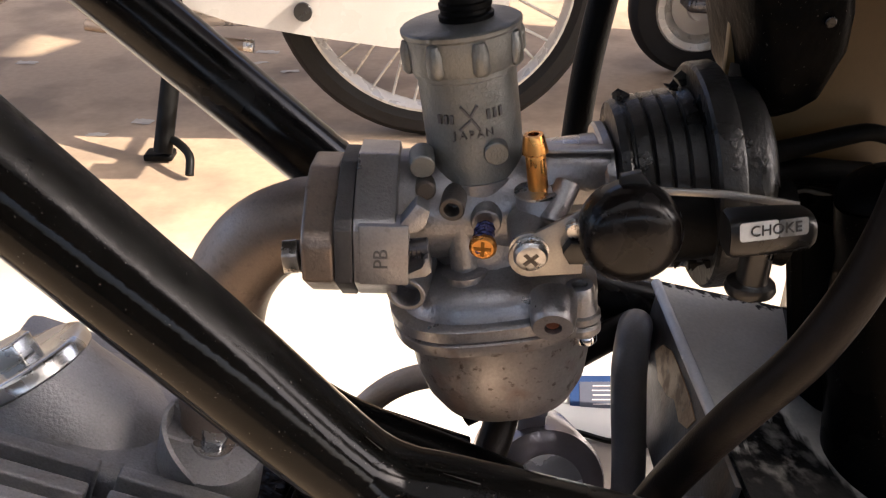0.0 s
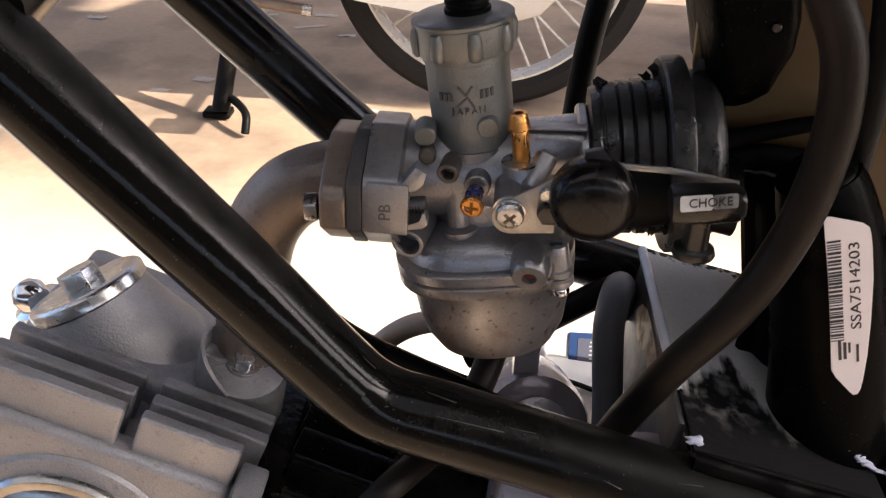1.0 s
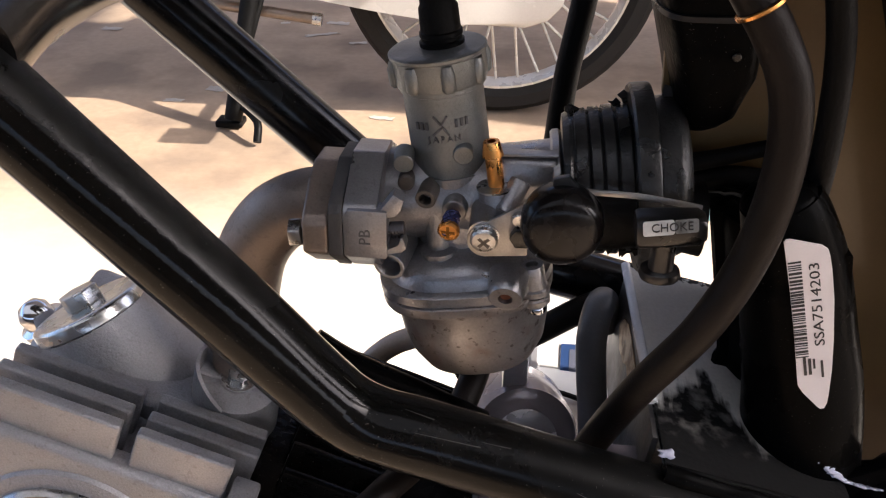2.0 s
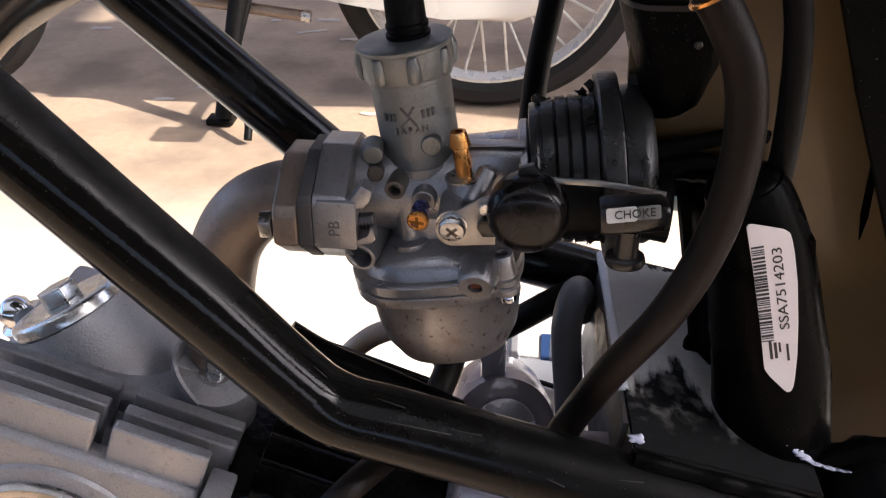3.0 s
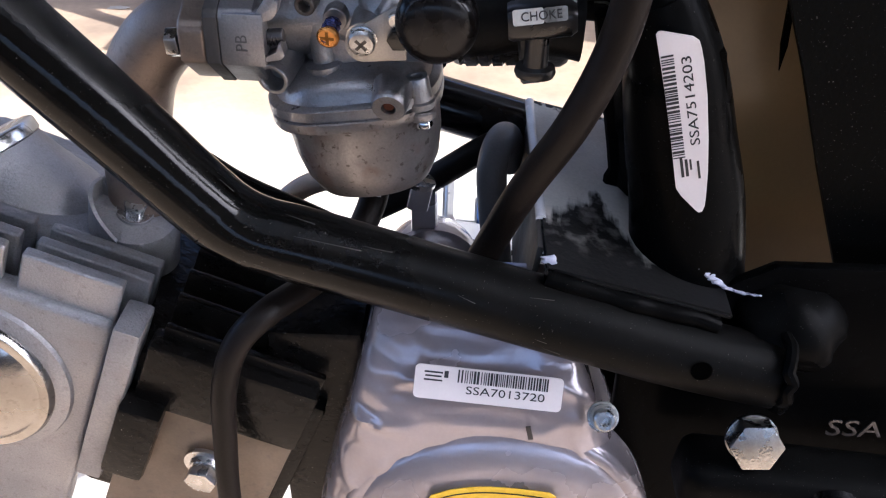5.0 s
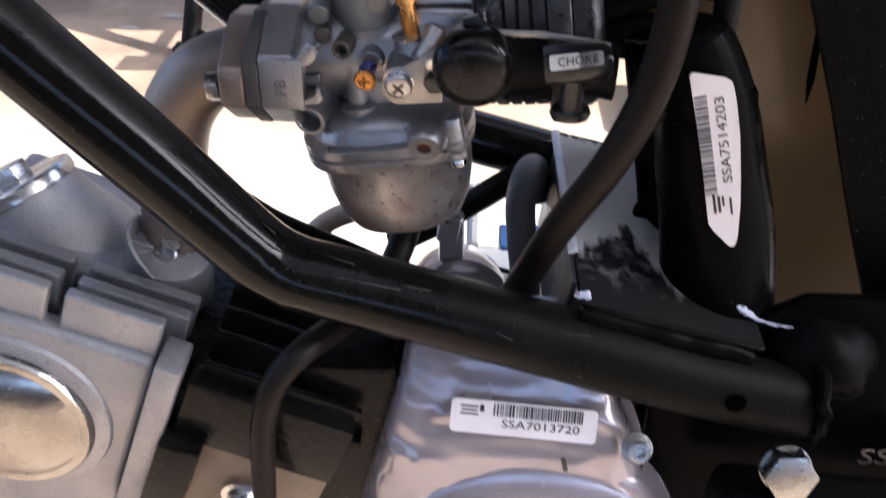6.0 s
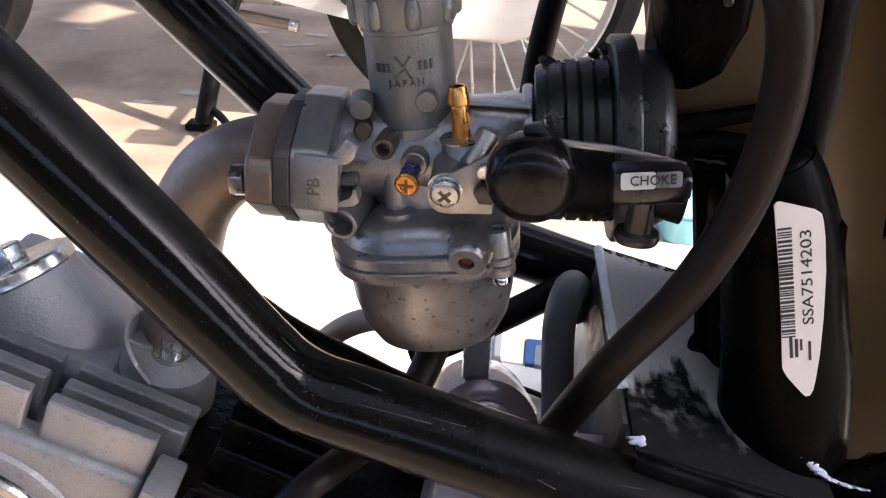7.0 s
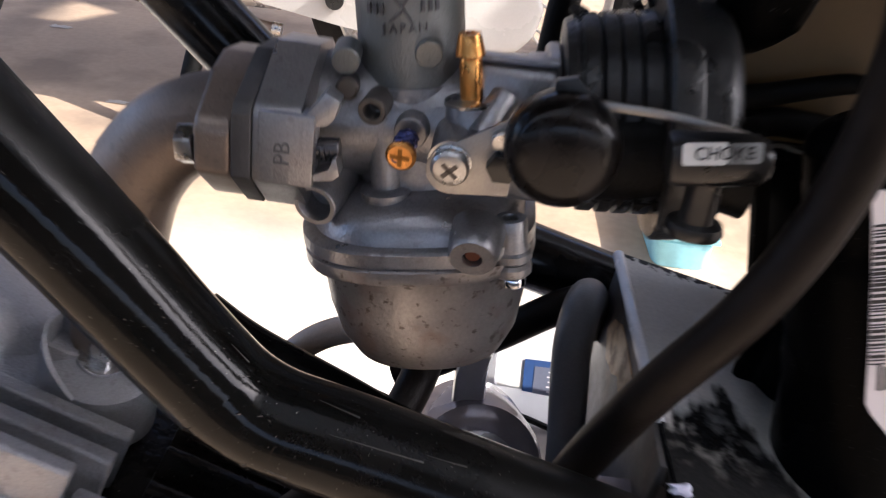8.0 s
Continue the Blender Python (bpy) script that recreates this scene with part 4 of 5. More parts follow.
bellows = part("bellows", lathe(prof, basis(BO, BAX), 56), BOOTM, boot)
part("clamp_band", lathe([(0.0310, 0.0272), (0.0382, 0.0275), (0.0392, 0.0285), (0.0392, 0.0352), (0.0386, 0.0362), (0.0325, 0.0366)], basis(BO, BAX), 56), BOOTM, boot, "raised rubber clamp band")

rt = random.Random(12)
for along, rad, size in ((0.0015, 0.0290, 0.0045), (0.0185, 0.0306, 0.0035), (0.0240, 0.0312, 0.0050), (0.0395, 0.0326, 0.0060), (0.0430, 0.0330, 0.0050)):
    rag = [(size * (0.35 + 0.65 * rt.random()) * math.cos(radians(40 * k)), 0.75 * size * (0.3 + 0.7 * rt.random()) * math.sin(radians(40 * k))) for k in range(9)]
    part("torn_scrap", prism(rag, 0.0006, basis(BO + BAX * along + Vector((0, 0.004 + 0.004 * rt.random(), rad + size * 0.3)), (rt.uniform(-0.5, 0.5), -1, 0.5)), 0), PLASTIC, bellows, "torn black rubber scrap")

# ---- choke lever ----
lev = thing("choke_lever", (0.10, 0.232, 0.58), "black plastic choke lever with a worn white word plate", "choke lever")
part("lever_rod", sweep([(0.0560, 0.2360, 0.6425), (0.0628, 0.2350, 0.6402), (0.0825, 0.2350, 0.6390), (0.0950, 0.2350, 0.6372), (0.1070, 0.2350, 0.6350)], 0.0013, 8, 4, flat=0.6), BRACKET, lev, "bent bright flat wire")
LT = Matrix.Translation((0.0955, 0.2235, 0.6330)) @ Matrix.Rotation(radians(-5), 4, "Y")
part("lever_body", loft([ring(0.0058, 0.0060, -0.0135, 3.2, 32), ring(0.0064, 0.0068, -0.0120, 3.4, 32), ring(0.0062, 0.0068, 0.0, 3.4, 32), ring(0.0058, 0.0066, 0.0088, 3.2, 32), ring(0.0046, 0.0054, 0.0110, 2.6, 32)], LT @ basis((0, 0, 0), (1, 0, 0), (0, 0, 1))), PLASTIC, lev)
hs = []
for k in range(9):
    q = k / 8
    hs.append(ring(0.0135 + 0.0015 * math.sin(7 * q) + 0.0008 * math.sin(19 * q), 0.0145 + 0.001 * math.sin(11 * q + 1), 0.052 * q, 2.4, 36, -0.001 * math.sin(9 * q), 0))
lever_housing = part("lever_housing", loft(hs, basis((0.0600, 0.2560, 0.6215), (0.995, 0, -0.03), (0, 0, 1))), RUBBER, lev, "black rubber housing")
rg = random.Random(9)
for k in range(9):
    x = 0.0650 + k * 0.0038 + rg.uniform(-0.0015, 0.0015)
    part("rubber_flash", prism([(-rg.uniform(0.001, 0.003), 0.0006), (rg.uniform(0.001, 0.003), 0.0006), (rg.uniform(0.0003, 0.0016), -rg.uniform(0.0002, 0.0020)), (rg.uniform(-0.0012, 0.0002), -rg.uniform(0.0008, 0.0034))], 0.001, basis((x, 0.2490 + rg.uniform(-0.002, 0.002), 0.6085 + rg.uniform(-0.0006, 0.0006)), (0, -1, 0)), 0), RUBBER, lever_housing)
part("lever_foot", loft([ring(0.0072, 0.0060, 0, 2.2, 28), ring(0.0078, 0.0065, 0.0015, 2.2, 28), ring(0.0072, 0.0060, 0.0035, 2.2, 28), ring(0.0046, 0.0046, 0.0045, 2.4, 28), ring(0.0042, 0.0044, 0.018, 2.6, 28), ring(0.0052, 0.005, 0.022, 2.6, 28)], basis((0.0930, 0.2250, 0.6110), (0.01, -0.05, 0.99))), PLASTIC, lev)
pm = basis((0.0928, 0.2161, 0.6370), (0, -1, 0.12), (1, 0, 0.13))
word_plate = part("word_plate", prism(round_poly(0.0108, 0.0056, 0.0008), 0.0005, pm @ Matrix.Translation((-0.0040, 0, 0)), 0.0001, 1), WORN, lev, "worn white plate")
part("bare_plate", prism(round_poly(0.0082, 0.0052, 0.0008), 0.0004, pm @ Matrix.Translation((0.0056, 0, 0)), 0.0001, 1), mat("bared_plate", (0.10, 0.105, 0.105), 0.25, 0.0, (0.30, 0.32, 0.32), 0.8, 260), lev, "plate with its white rubbed off")
lettering("letter", "CHOKE", 0.0046, pm @ Matrix.Translation((0.0006, 0, 0.0007)), INK, word_plate, 0.0003, width=0.0142)

# ---- hoses and cables ----
def hose(name, pts, r, material, label, cat="hose"):
    bm = sweep(pts, r, 24, 8)
    ob = part(name, bm, material)
    return tagged(ob, label, cat)


fh = thing("fuel_hose", (0.0735, 0.2145, 0.545), "thick dark brown-black rubber hose with a brass band", "hose")
part("tube", sweep([(0.070, 0.2310, 0.507), (0.0803, 0.2265, 0.5345), (0.0923, 0.2170, 0.5668), (0.1080, 0.2085, 0.6005), (0.1193, 0.2070, 0.6322), (0.1236, 0.2065, 0.6645), (0.1212, 0.2070, 0.6900), (0.1137, 0.2085, 0.7070), (0.1030, 0.2110, 0.7230), (0.085, 0.215, 0.75)], 0.0067, 28, 10), HOSE, fh)
part("band", lathe([(0.0075, 0), (0.0079, 0.0003), (0.0079, 0.0013), (0.0075, 0.0016)], basis((0.1085, 0.2098, 0.7150), (-0.52, 0.1, 0.85)), 28), BRASS, fh, "thin brass band")

bh = thing("breather_hose", (0.0868, 0.2985, 0.480), "grey rubber hose bent in a tight loop", "hose")
part("tube", sweep([(0.0870, 0.2985, 0.440), (0.0845, 0.2985, 0.475), (0.0812, 0.2985, 0.506), (0.0800, 0.3005, 0.523), (0.0815, 0.3070, 0.5322), (0.0850, 0.3190, 0.5340), (0.0885, 0.3310, 0.5262), (0.090, 0.3380, 0.508)], 0.0077, 24, 8), HOSE_GREY, bh)
part("hose_end", lathe([(0.0080, 0), (0.0090, 0.0006), (0.0090, 0.0070), (0.0080, 0.0076)], basis((0.0866, 0.2985, 0.4475), (-0.06, 0, 1)), 24), DARKSTEEL, bh, "metal hose clamp")
hose("overflow_hose", [(0.010, 0.330, 0.478), (0.032, 0.333, 0.489), (0.053, 0.333, 0.5035), (0.0755, 0.333, 0.5195), (0.090, 0.338, 0.524)], 0.0072, HOSE, "dark rubber hose behind the float bowl")
sp = thing("drain_spout", (0.0432, 0.310, 0.5039), "dull silver drain fitting under the float bowl", "pipe fitting")
part("body", rbox((0.0110, 0.0110, 0.0150), Matrix.Translation((0.0432, 0.310, 0.5039)) @ Matrix.Rotation(radians(12), 4, "Y"), 0.0015, 2), SILVER, sp)
part("collar", lathe([(0.0072, 0), (0.0078, 0.0005), (0.0078, 0.0030), (0.0072, 0.0035)], basis((0.0432, 0.310, 0.5099), (0.2, 0, 1)), 24), ZINC, sp)
hose("tan_hose", [(-0.055, 0.330, 0.455), (-0.040, 0.330, 0.478), (-0.022, 0.330, 0.4945), (0.0, 0.330, 0.501), (0.03, 0.330, 0.500)], 0.0062, HOSE_TAN, "tan rubber hose under the carburetor, paled as if in sun")
dh = thing("drain_hose", (0.0040, 0.225, 0.508), "black rubber drain hose hanging beside the cylinder", "hose")
part("tube", sweep([(0.0265, 0.277, 0.540), (0.0230, 0.270, 0.522), (0.0140, 0.250, 0.510), (0.0010, 0.225, 0.509), (-0.0130, 0.200, 0.512), (-0.0250, 0.190, 0.502), (-0.0322, 0.186, 0.480), (-0.0350, 0.183, 0.450), (-0.0370, 0.180, 0.410), (-0.037, 0.180, 0.34)], (0.0070, 0.0049), 24, 8), HOSE, dh)
part("clip", lathe([(0.0054, 0), (0.0062, 0.0004), (0.0062, 0.0046), (0.0054, 0.005)], basis((0.0252, 0.274, 0.531), (-0.25, -0.45, -0.85)), 24), ZINC, dh, "zinc hose clip")
hose("black_cable", [(0.058, 0.360, 0.600), (0.0615, 0.361, 0.640), (0.068, 0.363, 0.680), (0.074, 0.366, 0.730), (0.078, 0.37, 0.80)], 0.0062, RUBBER, "black sheathed cable behind the carburetor", "cable")
hose("rear_cable", [(0.1470, 0.252, 0.600), (0.1490, 0.249, 0.618), (0.1503, 0.248, 0.632), (0.1508, 0.248, 0.646), (0.1505, 0.248, 0.660), (0.1497, 0.248, 0.672), (0.1486, 0.248, 0.684), (0.1460, 0.248, 0.700), (0.138, 0.247, 0.73), (0.128, 0.246, 0.76)], 0.0050, RUBBER, "black sheathed cable beside the seat post", "cable")

# ---- engine ----
eng = thing("engine", (0.0, 0.277, 0.30), "single cylinder motorcycle engine with finned head and black cylinder", "engine")
AX = Vector((-0.924, 0, 0.383))          # cylinder axis, towards the head
UP = Vector((0.383, 0, 0.924))
E0 = Vector((-0.0406, 0.277, 0.4541))


def em(a, y, u):
    """A point by distance along the cylinder, depth and height over its axis."""
    return E0 + AX * a + UP * u + Vector((0, y - 0.277, 0))


EM = Matrix((( -AX).to_tuple(), (0, 1, 0), UP.to_tuple())).transposed().to_4x4()


def ebox(a, y, u, size, bevel, seg=2, bm=None):
    m = EM.copy()
    m.translation = em(a, y, u)
    return rbox(size, m, bevel, seg, bm)


part("cylinder_block", ebox(0.003, 0.277, -0.038, (0.098, 0.142, 0.100), 0.004), CYLINDER, eng, "black painted cylinder block")
for y, u in ((0.2075, 0.0320), (0.2215, 0.0385), (0.2355, 0.0415), (0.2495, 0.0440), (0.2635, 0.0470), (0.2775, 0.0500), (0.2915, 0.0500), (0.3055, 0.0470)):
    part("cylinder_fin", ebox(-0.002, y, u - 0.031, (0.074, 0.0040, 0.062), 0.0010, 2), CYLINDER, eng)
part("cylinder_head", ebox(0.106, 0.277, -0.040, (0.125, 0.136, 0.100), 0.006), HEAD, eng, "cast aluminium cylinder head")
for y, u, e in ((0.2075, 0.0465, 0.0560), (0.2235, 0.0405, 0.0475), (0.2395, 0.0365, 0.0470)):
    for a0, a1 in ((e, 0.0985), (0.1055, 0.165)):
        part("head_fin", ebox((a0 + a1) / 2, y, u - 0.0300, (a1 - a0, 0.0062, 0.060), 0.0016, 3), HEAD, eng)
part("rocker_cover", loft([ring(0.046, 0.045, 0, 3.2, 40), ring(0.046, 0.044, 0.010, 3.2, 40), ring(0.043, 0.040, 0.016, 3, 40), ring(0.036, 0.032, 0.0195, 2.6, 40)], basis(em(0.128, 0.297, -0.008), UP, -AX)), HEAD, eng)
CAPM = mat("dull_chrome", (0.62, 0.62, 0.60), 0.3, 1.0, (0.5, 0.49, 0.47), 0.5, 60, 900, 0.15, 0.05, 500)
CAPN = Vector((-0.42, 0.13, 0.90)).normalized()
CAPC = Vector((-0.1690, 0.2870, 0.5330))
part("tappet_turret", lathe([(0.046, -0.055), (0.0385, -0.030), (0.0320, -0.014), (0.0288, -0.005), (0.0275, 0.0)], basis(CAPC, CAPN), 40), HEAD, eng)
tc = part("tappet_cap", lathe([(0.0270, 0), (0.0285, 0.001), (0.0285, 0.0060), (0.0278, 0.0070), (0.0262, 0.0076), (0.022, 0.0078), (0.012, 0.0079)], basis(CAPC, CAPN), 48), CAPM, eng, "chrome tappet cap")
part("cap_hexagon", prism(hexagon(0.0102), 0.0085, basis(CAPC + CAPN * 0.0075, CAPN, (1, 0.25, 0)), 0.0012, 3), CAPM, tc)
# rear boss with its bolt
BOX = Vector((0.28, -0.22, 0.93)).normalized()
BC = Vector((-0.0895, 0.2640, 0.5190))
bm = lathe([(0.0235, -0.055), (0.0215, -0.016), (0.0206, -0.005), (0.0195, -0.0025), (0.0175, -0.0020), (0.0090, -0.0014), (0.0088, 0.0)], basis(BC, BOX), 40)
rear_boss = part("rear_boss", bm, HEAD, eng, "round bolt boss")
m = basis(BC, BOX)
wall = [[m @ Vector((r * math.cos(radians(125 + 8 * i)), r * math.sin(radians(125 + 8 * i)), h)) for r, h in ((0.0216, -0.03), (0.0207, 0.0105 - 0.00015 * (i - 8) ** 2), (0.0190, 0.0105 - 0.00015 * (i - 8) ** 2), (0.0182, -0.02))] for i in range(18)]
part("boss_wall", loft(wall), HEAD, rear_boss, "raised curved wall round the boss")
for ang in (158, 205):
    part("boss_web", prism([(0.0070, -0.004), (0.0195, -0.004), (0.0195, 0.0085), (0.0120, 0.0010), (0.0070, 0.0)], 0.0016, m @ Matrix.Rotation(radians(ang), 4, "Z") @ Matrix(((1, 0, 0, 0), (0, 0, -1, 0), (0, 1, 0, 0), (0, 0, 0, 1))), 0.0004), HEAD, rear_boss)
bm = lathe([(0.0085, 0), (0.0085, 0.0012), (0.0065, 0.0014)], basis(BC - BOX * 0.001, BOX), 24)
part("boss_bolt", prism(hexagon(0.0060), 0.006, basis(BC, BOX), 0.0006, bm=bm), ZINC, rear_boss)
part("head_web", ebox(0.100, 0.275, 0.006, (0.070, 0.060, 0.040), 0.008, 3), HEAD, eng)
# round cam cover on the near side
CC = Vector((-0.1540, 0.204, 0.4690))
part("cam_cover_seat", lathe([(0.049, 0.0), (0.046, 0.006), (0.0400, 0.008)], basis(CC, (0, -1, 0)), 56), HEAD, eng)
part("cam_cover", lathe([(0.0400, 0.004), (0.0400, 0.0095), (0.0385, 0.0115), (0.0365, 0.0120), (0.0345, 0.0118), (0.030, 0.0150), (0.016, 0.0185), (0.002, 0.0195)], basis(CC, (0, -1, 0)), 64), mat("stained_chrome", (0.48, 0.465, 0.44), 0.24, 1.0, (0.27, 0.245, 0.215), 0.75, 34, 900, 0.2, 0.25, 140, pits=0.2), eng, "domed stained chrome cam cover")
part("head_side", ebox(0.111, 0.2065, -0.0560, (0.112, 0.013, 0.166), 0.004, 3), HEAD, eng)
part("head_flange", ebox(0.0480, 0.2030, -0.0160, (0.0120, 0.022, 0.100), 0.002), HEAD, eng)
# Brown base paints the tan floor's reflection onto the flat black side.
part("cylinder_side", ebox(0.000, 0.2050, -0.064, (0.076, 0.008, 0.106), 0.0015), mat("painted_floor_reflection", (0.22, 0.160, 0.105), 0.45, 0.0, (0.15, 0.11, 0.073), 0.7, 45, 900, 0.25, 0.1, 500, pits=0.3), eng, "flat cylinder side coloured brown for its reflection of the floor")
part("cylinder_ledge", ebox(0.000, 0.2040, 0.0075, (0.078, 0.014, 0.0380), 0.003), CYLINDER, eng)
part("cylinder_lug", ebox(0.033, 0.1960, -0.030, (0.020, 0.018, 0.046), 0.003), CYLINDER, eng)
bm = lathe([(0.0115, 0), (0.0115, 0.002), (0.0085, 0.0022), (0.0080, 0.005)], basis((-0.052, 0.199, 0.4170), (-0.10, -0.9, -0.1)), 28)
bm = prism(hexagon(0.0080), 0.0075, basis((-0.0525, 0.1945, 0.4165), (-0.10, -0.9, -0.1)), 0.0008, bm=bm)
part("cylinder_bolt", bm, ZINC, eng, "zinc hexagon bolt with washer")
part("side_nut", lathe([(0.013, 0), (0.013, 0.003), (0.009, 0.004), (0.009, 0.011), (0.006, 0.015), (0.001, 0.017)], basis((-0.212, 0.312, 0.508), (-0.4, -0.2, 0.9)), 28), CHROME, eng, "chrome dome nut")
CASE = ((0.33, -0.012, 0.150, 0.192), (0.398, 0.0007, 0.150, 0.190), (0.4267, 0.008, 0.1445, 0.189), (0.4573, 0.0175, 0.133, 0.191), (0.480, 0.0235, 0.1235, 0.1985), (0.500, 0.0288, 0.1165, 0.2100), (0.510, 0.032, 0.111, 0.2180), (0.516, 0.036, 0.107, 0.2255))
rc = random.Random(23)
CREASES = [(rc.uniform(0.0, 0.14), rc.uniform(0.41, 0.515), radians(rc.choice((rc.uniform(-35, 35), rc.uniform(50, 120)))), rc.uniform(0.010, 0.030), rc.uniform(0.0006, 0.0016), rc.uniform(0.0014, 0.0034)) for k in range(26)]


def film_lift(x, z):
    """Height of the loose wrapping film over the metal: straight creases that fade out."""
    h = 0.0005 * math.sin(210 * x + 330 * z) * math.sin(95 * x - 160 * z + 1.0)
    for cx, cz, ang, length, amp, width in CREASES:
        along, off = (x - cx) * math.cos(ang) + (z - cz) * math.sin(ang), (z - cz) * math.cos(ang) - (x - cx) * math.sin(ang)
        h += amp * math.exp(-(along / length) ** 4 - (off / width) ** 2)
    return h


case, steps = [], 84
for i in range(steps + 1):
    q = i / steps * (len(CASE) - 1)
    k = int(min(q, len(CASE) - 1.001))
    z, xl, xr, yf = (a + (b - a) * (q - k) for a, b in zip(CASE[k], CASE[k + 1]))
    yb = min(0.345 - 0.085 * min(1, max(0, (z - 0.42) / 0.05)), 0.752 - z)
    case.append([(x, y - (film_lift(x, z) if y < (yb + yf) / 2 else 0), z) for x, y, z in ring((xr - xl) / 2, (yb - yf) / 2, z, 7.0, 220, (xl + xr) / 2, (yb + yf) / 2)])
crankcase = part("crankcase", loft(case), FILM, eng, "film-wrapped aluminium crankcase")
part("side_cover", lathe([(0.0750, -0.02), (0.0750, 0.0), (0.0735, 0.0030), (0.0700, 0.0050), (0.0685, 0.0050), (0.0660, 0.0075), (0.05, 0.0105), (0.03, 0.012), (0.002, 0.0125)], basis((0.0875, 0.190, 0.3850), (0, -1, 0.10)), 72), FILM, eng, "smooth grey engine side cover")
part("case_boss", lathe([(0.030, -0.05), (0.030, -0.004), (0.0285, -0.002), (0.0285, 0.0), (0.024, 0.002), (0.018, 0.003)], basis((0.0505, 0.3130, 0.4455), (0.10, -0.90, 0.42)), 48), FILM, eng, "round film-wrapped boss")
part("boss_face", lathe([(0.0175, 0.001), (0.0175, 0.0034), (0.0165, 0.0040), (0.004, 0.0042)], basis((0.0505, 0.3130, 0.4455), (0.10, -0.90, 0.42)), 40), SILVER, eng, "pale face of the boss")
part("hose_post", rbox((0.0145, 0.014, 0.040), Matrix.Translation((0.0435, 0.335, 0.482)), 0.003), SILVER, eng)
for y in (0.17, 0.38):
    part("stand_leg", sweep([(0.10, y, 0.36), (0.12, y - (0.277 - y) * 0.2, 0.20), (0.14, y - (0.277 - y) * 0.4, 0.012)], 0.012, 12, 3), PAINT, eng)
part("case_joint", rbox((0.044, 0.060, 0.14), Matrix.Translation((0.002, 0.245, 0.418)), 0.004), CYLINDER, eng)
part("rear_case", rbox((0.06, 0.09, 0.15), Matrix.Translation((0.150, 0.295, 0.430)), 0.006), SATIN, eng)

# ---- labels ----
def barcode(m, w, h, seed, parent):
    rnd = random.Random(seed)
    x = -w / 2
    while x < w / 2 - 0.001:
        b = rnd.choice((0.0004, 0.0004, 0.0007, 0.0010))
        part("bar", rbox((b, h, 0.0002), m @ Matrix.Translation((x + b / 2, 0, 0)), 0), INK, parent)
        x += b + rnd.choice((0.0004, 0.0005, 0.0008))


# long curved label on the seat post
lm = basis((0.1502, 0.2235, 0.5925), (-0.05, -0.98, 0.05), (1, 0, 0))
lab1 = thing("frame_label", lm.translation, "white paper barcode label stuck on the black seat post", "label")
LP = [(-0.0147, 0.0350), (-0.0141, 0.0362), (-0.0130, 0.0365), (-0.0015, 0.0350), (0.0010, 0.0336), (0.0022, 0.0310), (0.0040, 0.0255), (0.0072, 0.0132), (0.0105, -0.0042), (0.0127, -0.0185), (0.0138, -0.0300), (0.0140, -0.0340), (0.0134, -0.0366), (0.0120, -0.0371), (0.0105, -0.0360), (0.0040, -0.0300), (0.0016, -0.0268), (0.0008, -0.0235), (-0.0034, -0.0060), (-0.0086, 0.0139), (-0.0132, 0.0300)]
part("paper", prism(LP, 0.0006, lm, 0.0001, 1), PAPER, lab1)
lt = lm @ Matrix.Translation((-0.0018, 0.0080, 0.0007)) @ Matrix.Rotation(radians(90 + 14.5), 4, "Z")
barcode(lt @ Matrix.Translation((0.0005, 0.0028, 0)), 0.044, 0.0046, 3, lab1)
lettering("lettering", "SSA7514203", 0.0052, lt @ Matrix.Translation((0.0012, -0.0040, 0)), INK, lab1, 0.0002, width=0.036)
part("small_print", bars([(-0.0258, 0.0022, 0.0085, 0.0011), (-0.0262, 0.0004, 0.0075, 0.0011), (-0.0250, -0.0012, 0.0045, 0.0008), (-0.0278, -0.0040, 0.0078, 0.0009)], lt, 0.0002), INK, lab1)
# crankcase label
part("pen_mark", rbox((0.0022, 0.0008, 0.008), Matrix.Translation((0.0995, 0.1870, 0.4600)) @ Matrix.Rotation(radians(-12), 4, "Y"), 0.0002), INK, crankcase)
l2 = basis((0.0808, 0.1935, 0.4800), (0.02, -0.88, 0.47), (1, 0, -0.085))
lab2 = thing("crankcase_label", l2.translation, "white paper barcode label on the wrapped crankcase", "label")
part("paper", prism(round_poly(0.0640, 0.0150, 0.0020), 0.0005, l2, 0.0001, 1), PAPER, lab2)
barcode(l2 @ Matrix.Translation((0.0065, 0.0038, 0.0006)), 0.040, 0.0056, 5, lab2)
lettering("lettering", "SSA7013720", 0.0050, l2 @ Matrix.Translation((0.0075, -0.0022, 0.0006)), INK, lab2, 0.0002, width=0.034)
part("small_print", bars([(-0.024, 0.0045, 0.008, 0.0007), (-0.024, 0.0028, 0.007, 0.0007), (-0.024, 0.0010, 0.008, 0.0007), (-0.0185, 0.0040, 0.0018, 0.0030)], l2 @ Matrix.Translation((0, 0, 0.0006)), 0.0002), INK, lab2)
y2 = basis((0.0850, 0.1795, 0.4230), (0, -0.97, 0.2), (1, 0, 0))
lab3 = thing("warning_sticker", y2.translation, "yellow warning sticker on the engine side cover", "sticker")
part("paper", prism([(-0.0330, -0.014), (-0.0305, -0.0025), (-0.0280, 0.0018), (-0.0200, 0.0050), (-0.0110, 0.0070), (-0.0020, 0.0078), (0.0090, 0.0075), (0.0200, 0.0066), (0.0255, 0.0060), (0.0282, 0.0040), (0.0300, -0.0020), (0.0310, -0.014)], 0.0005, y2, 0.0001, 1), YELLOW, lab3)
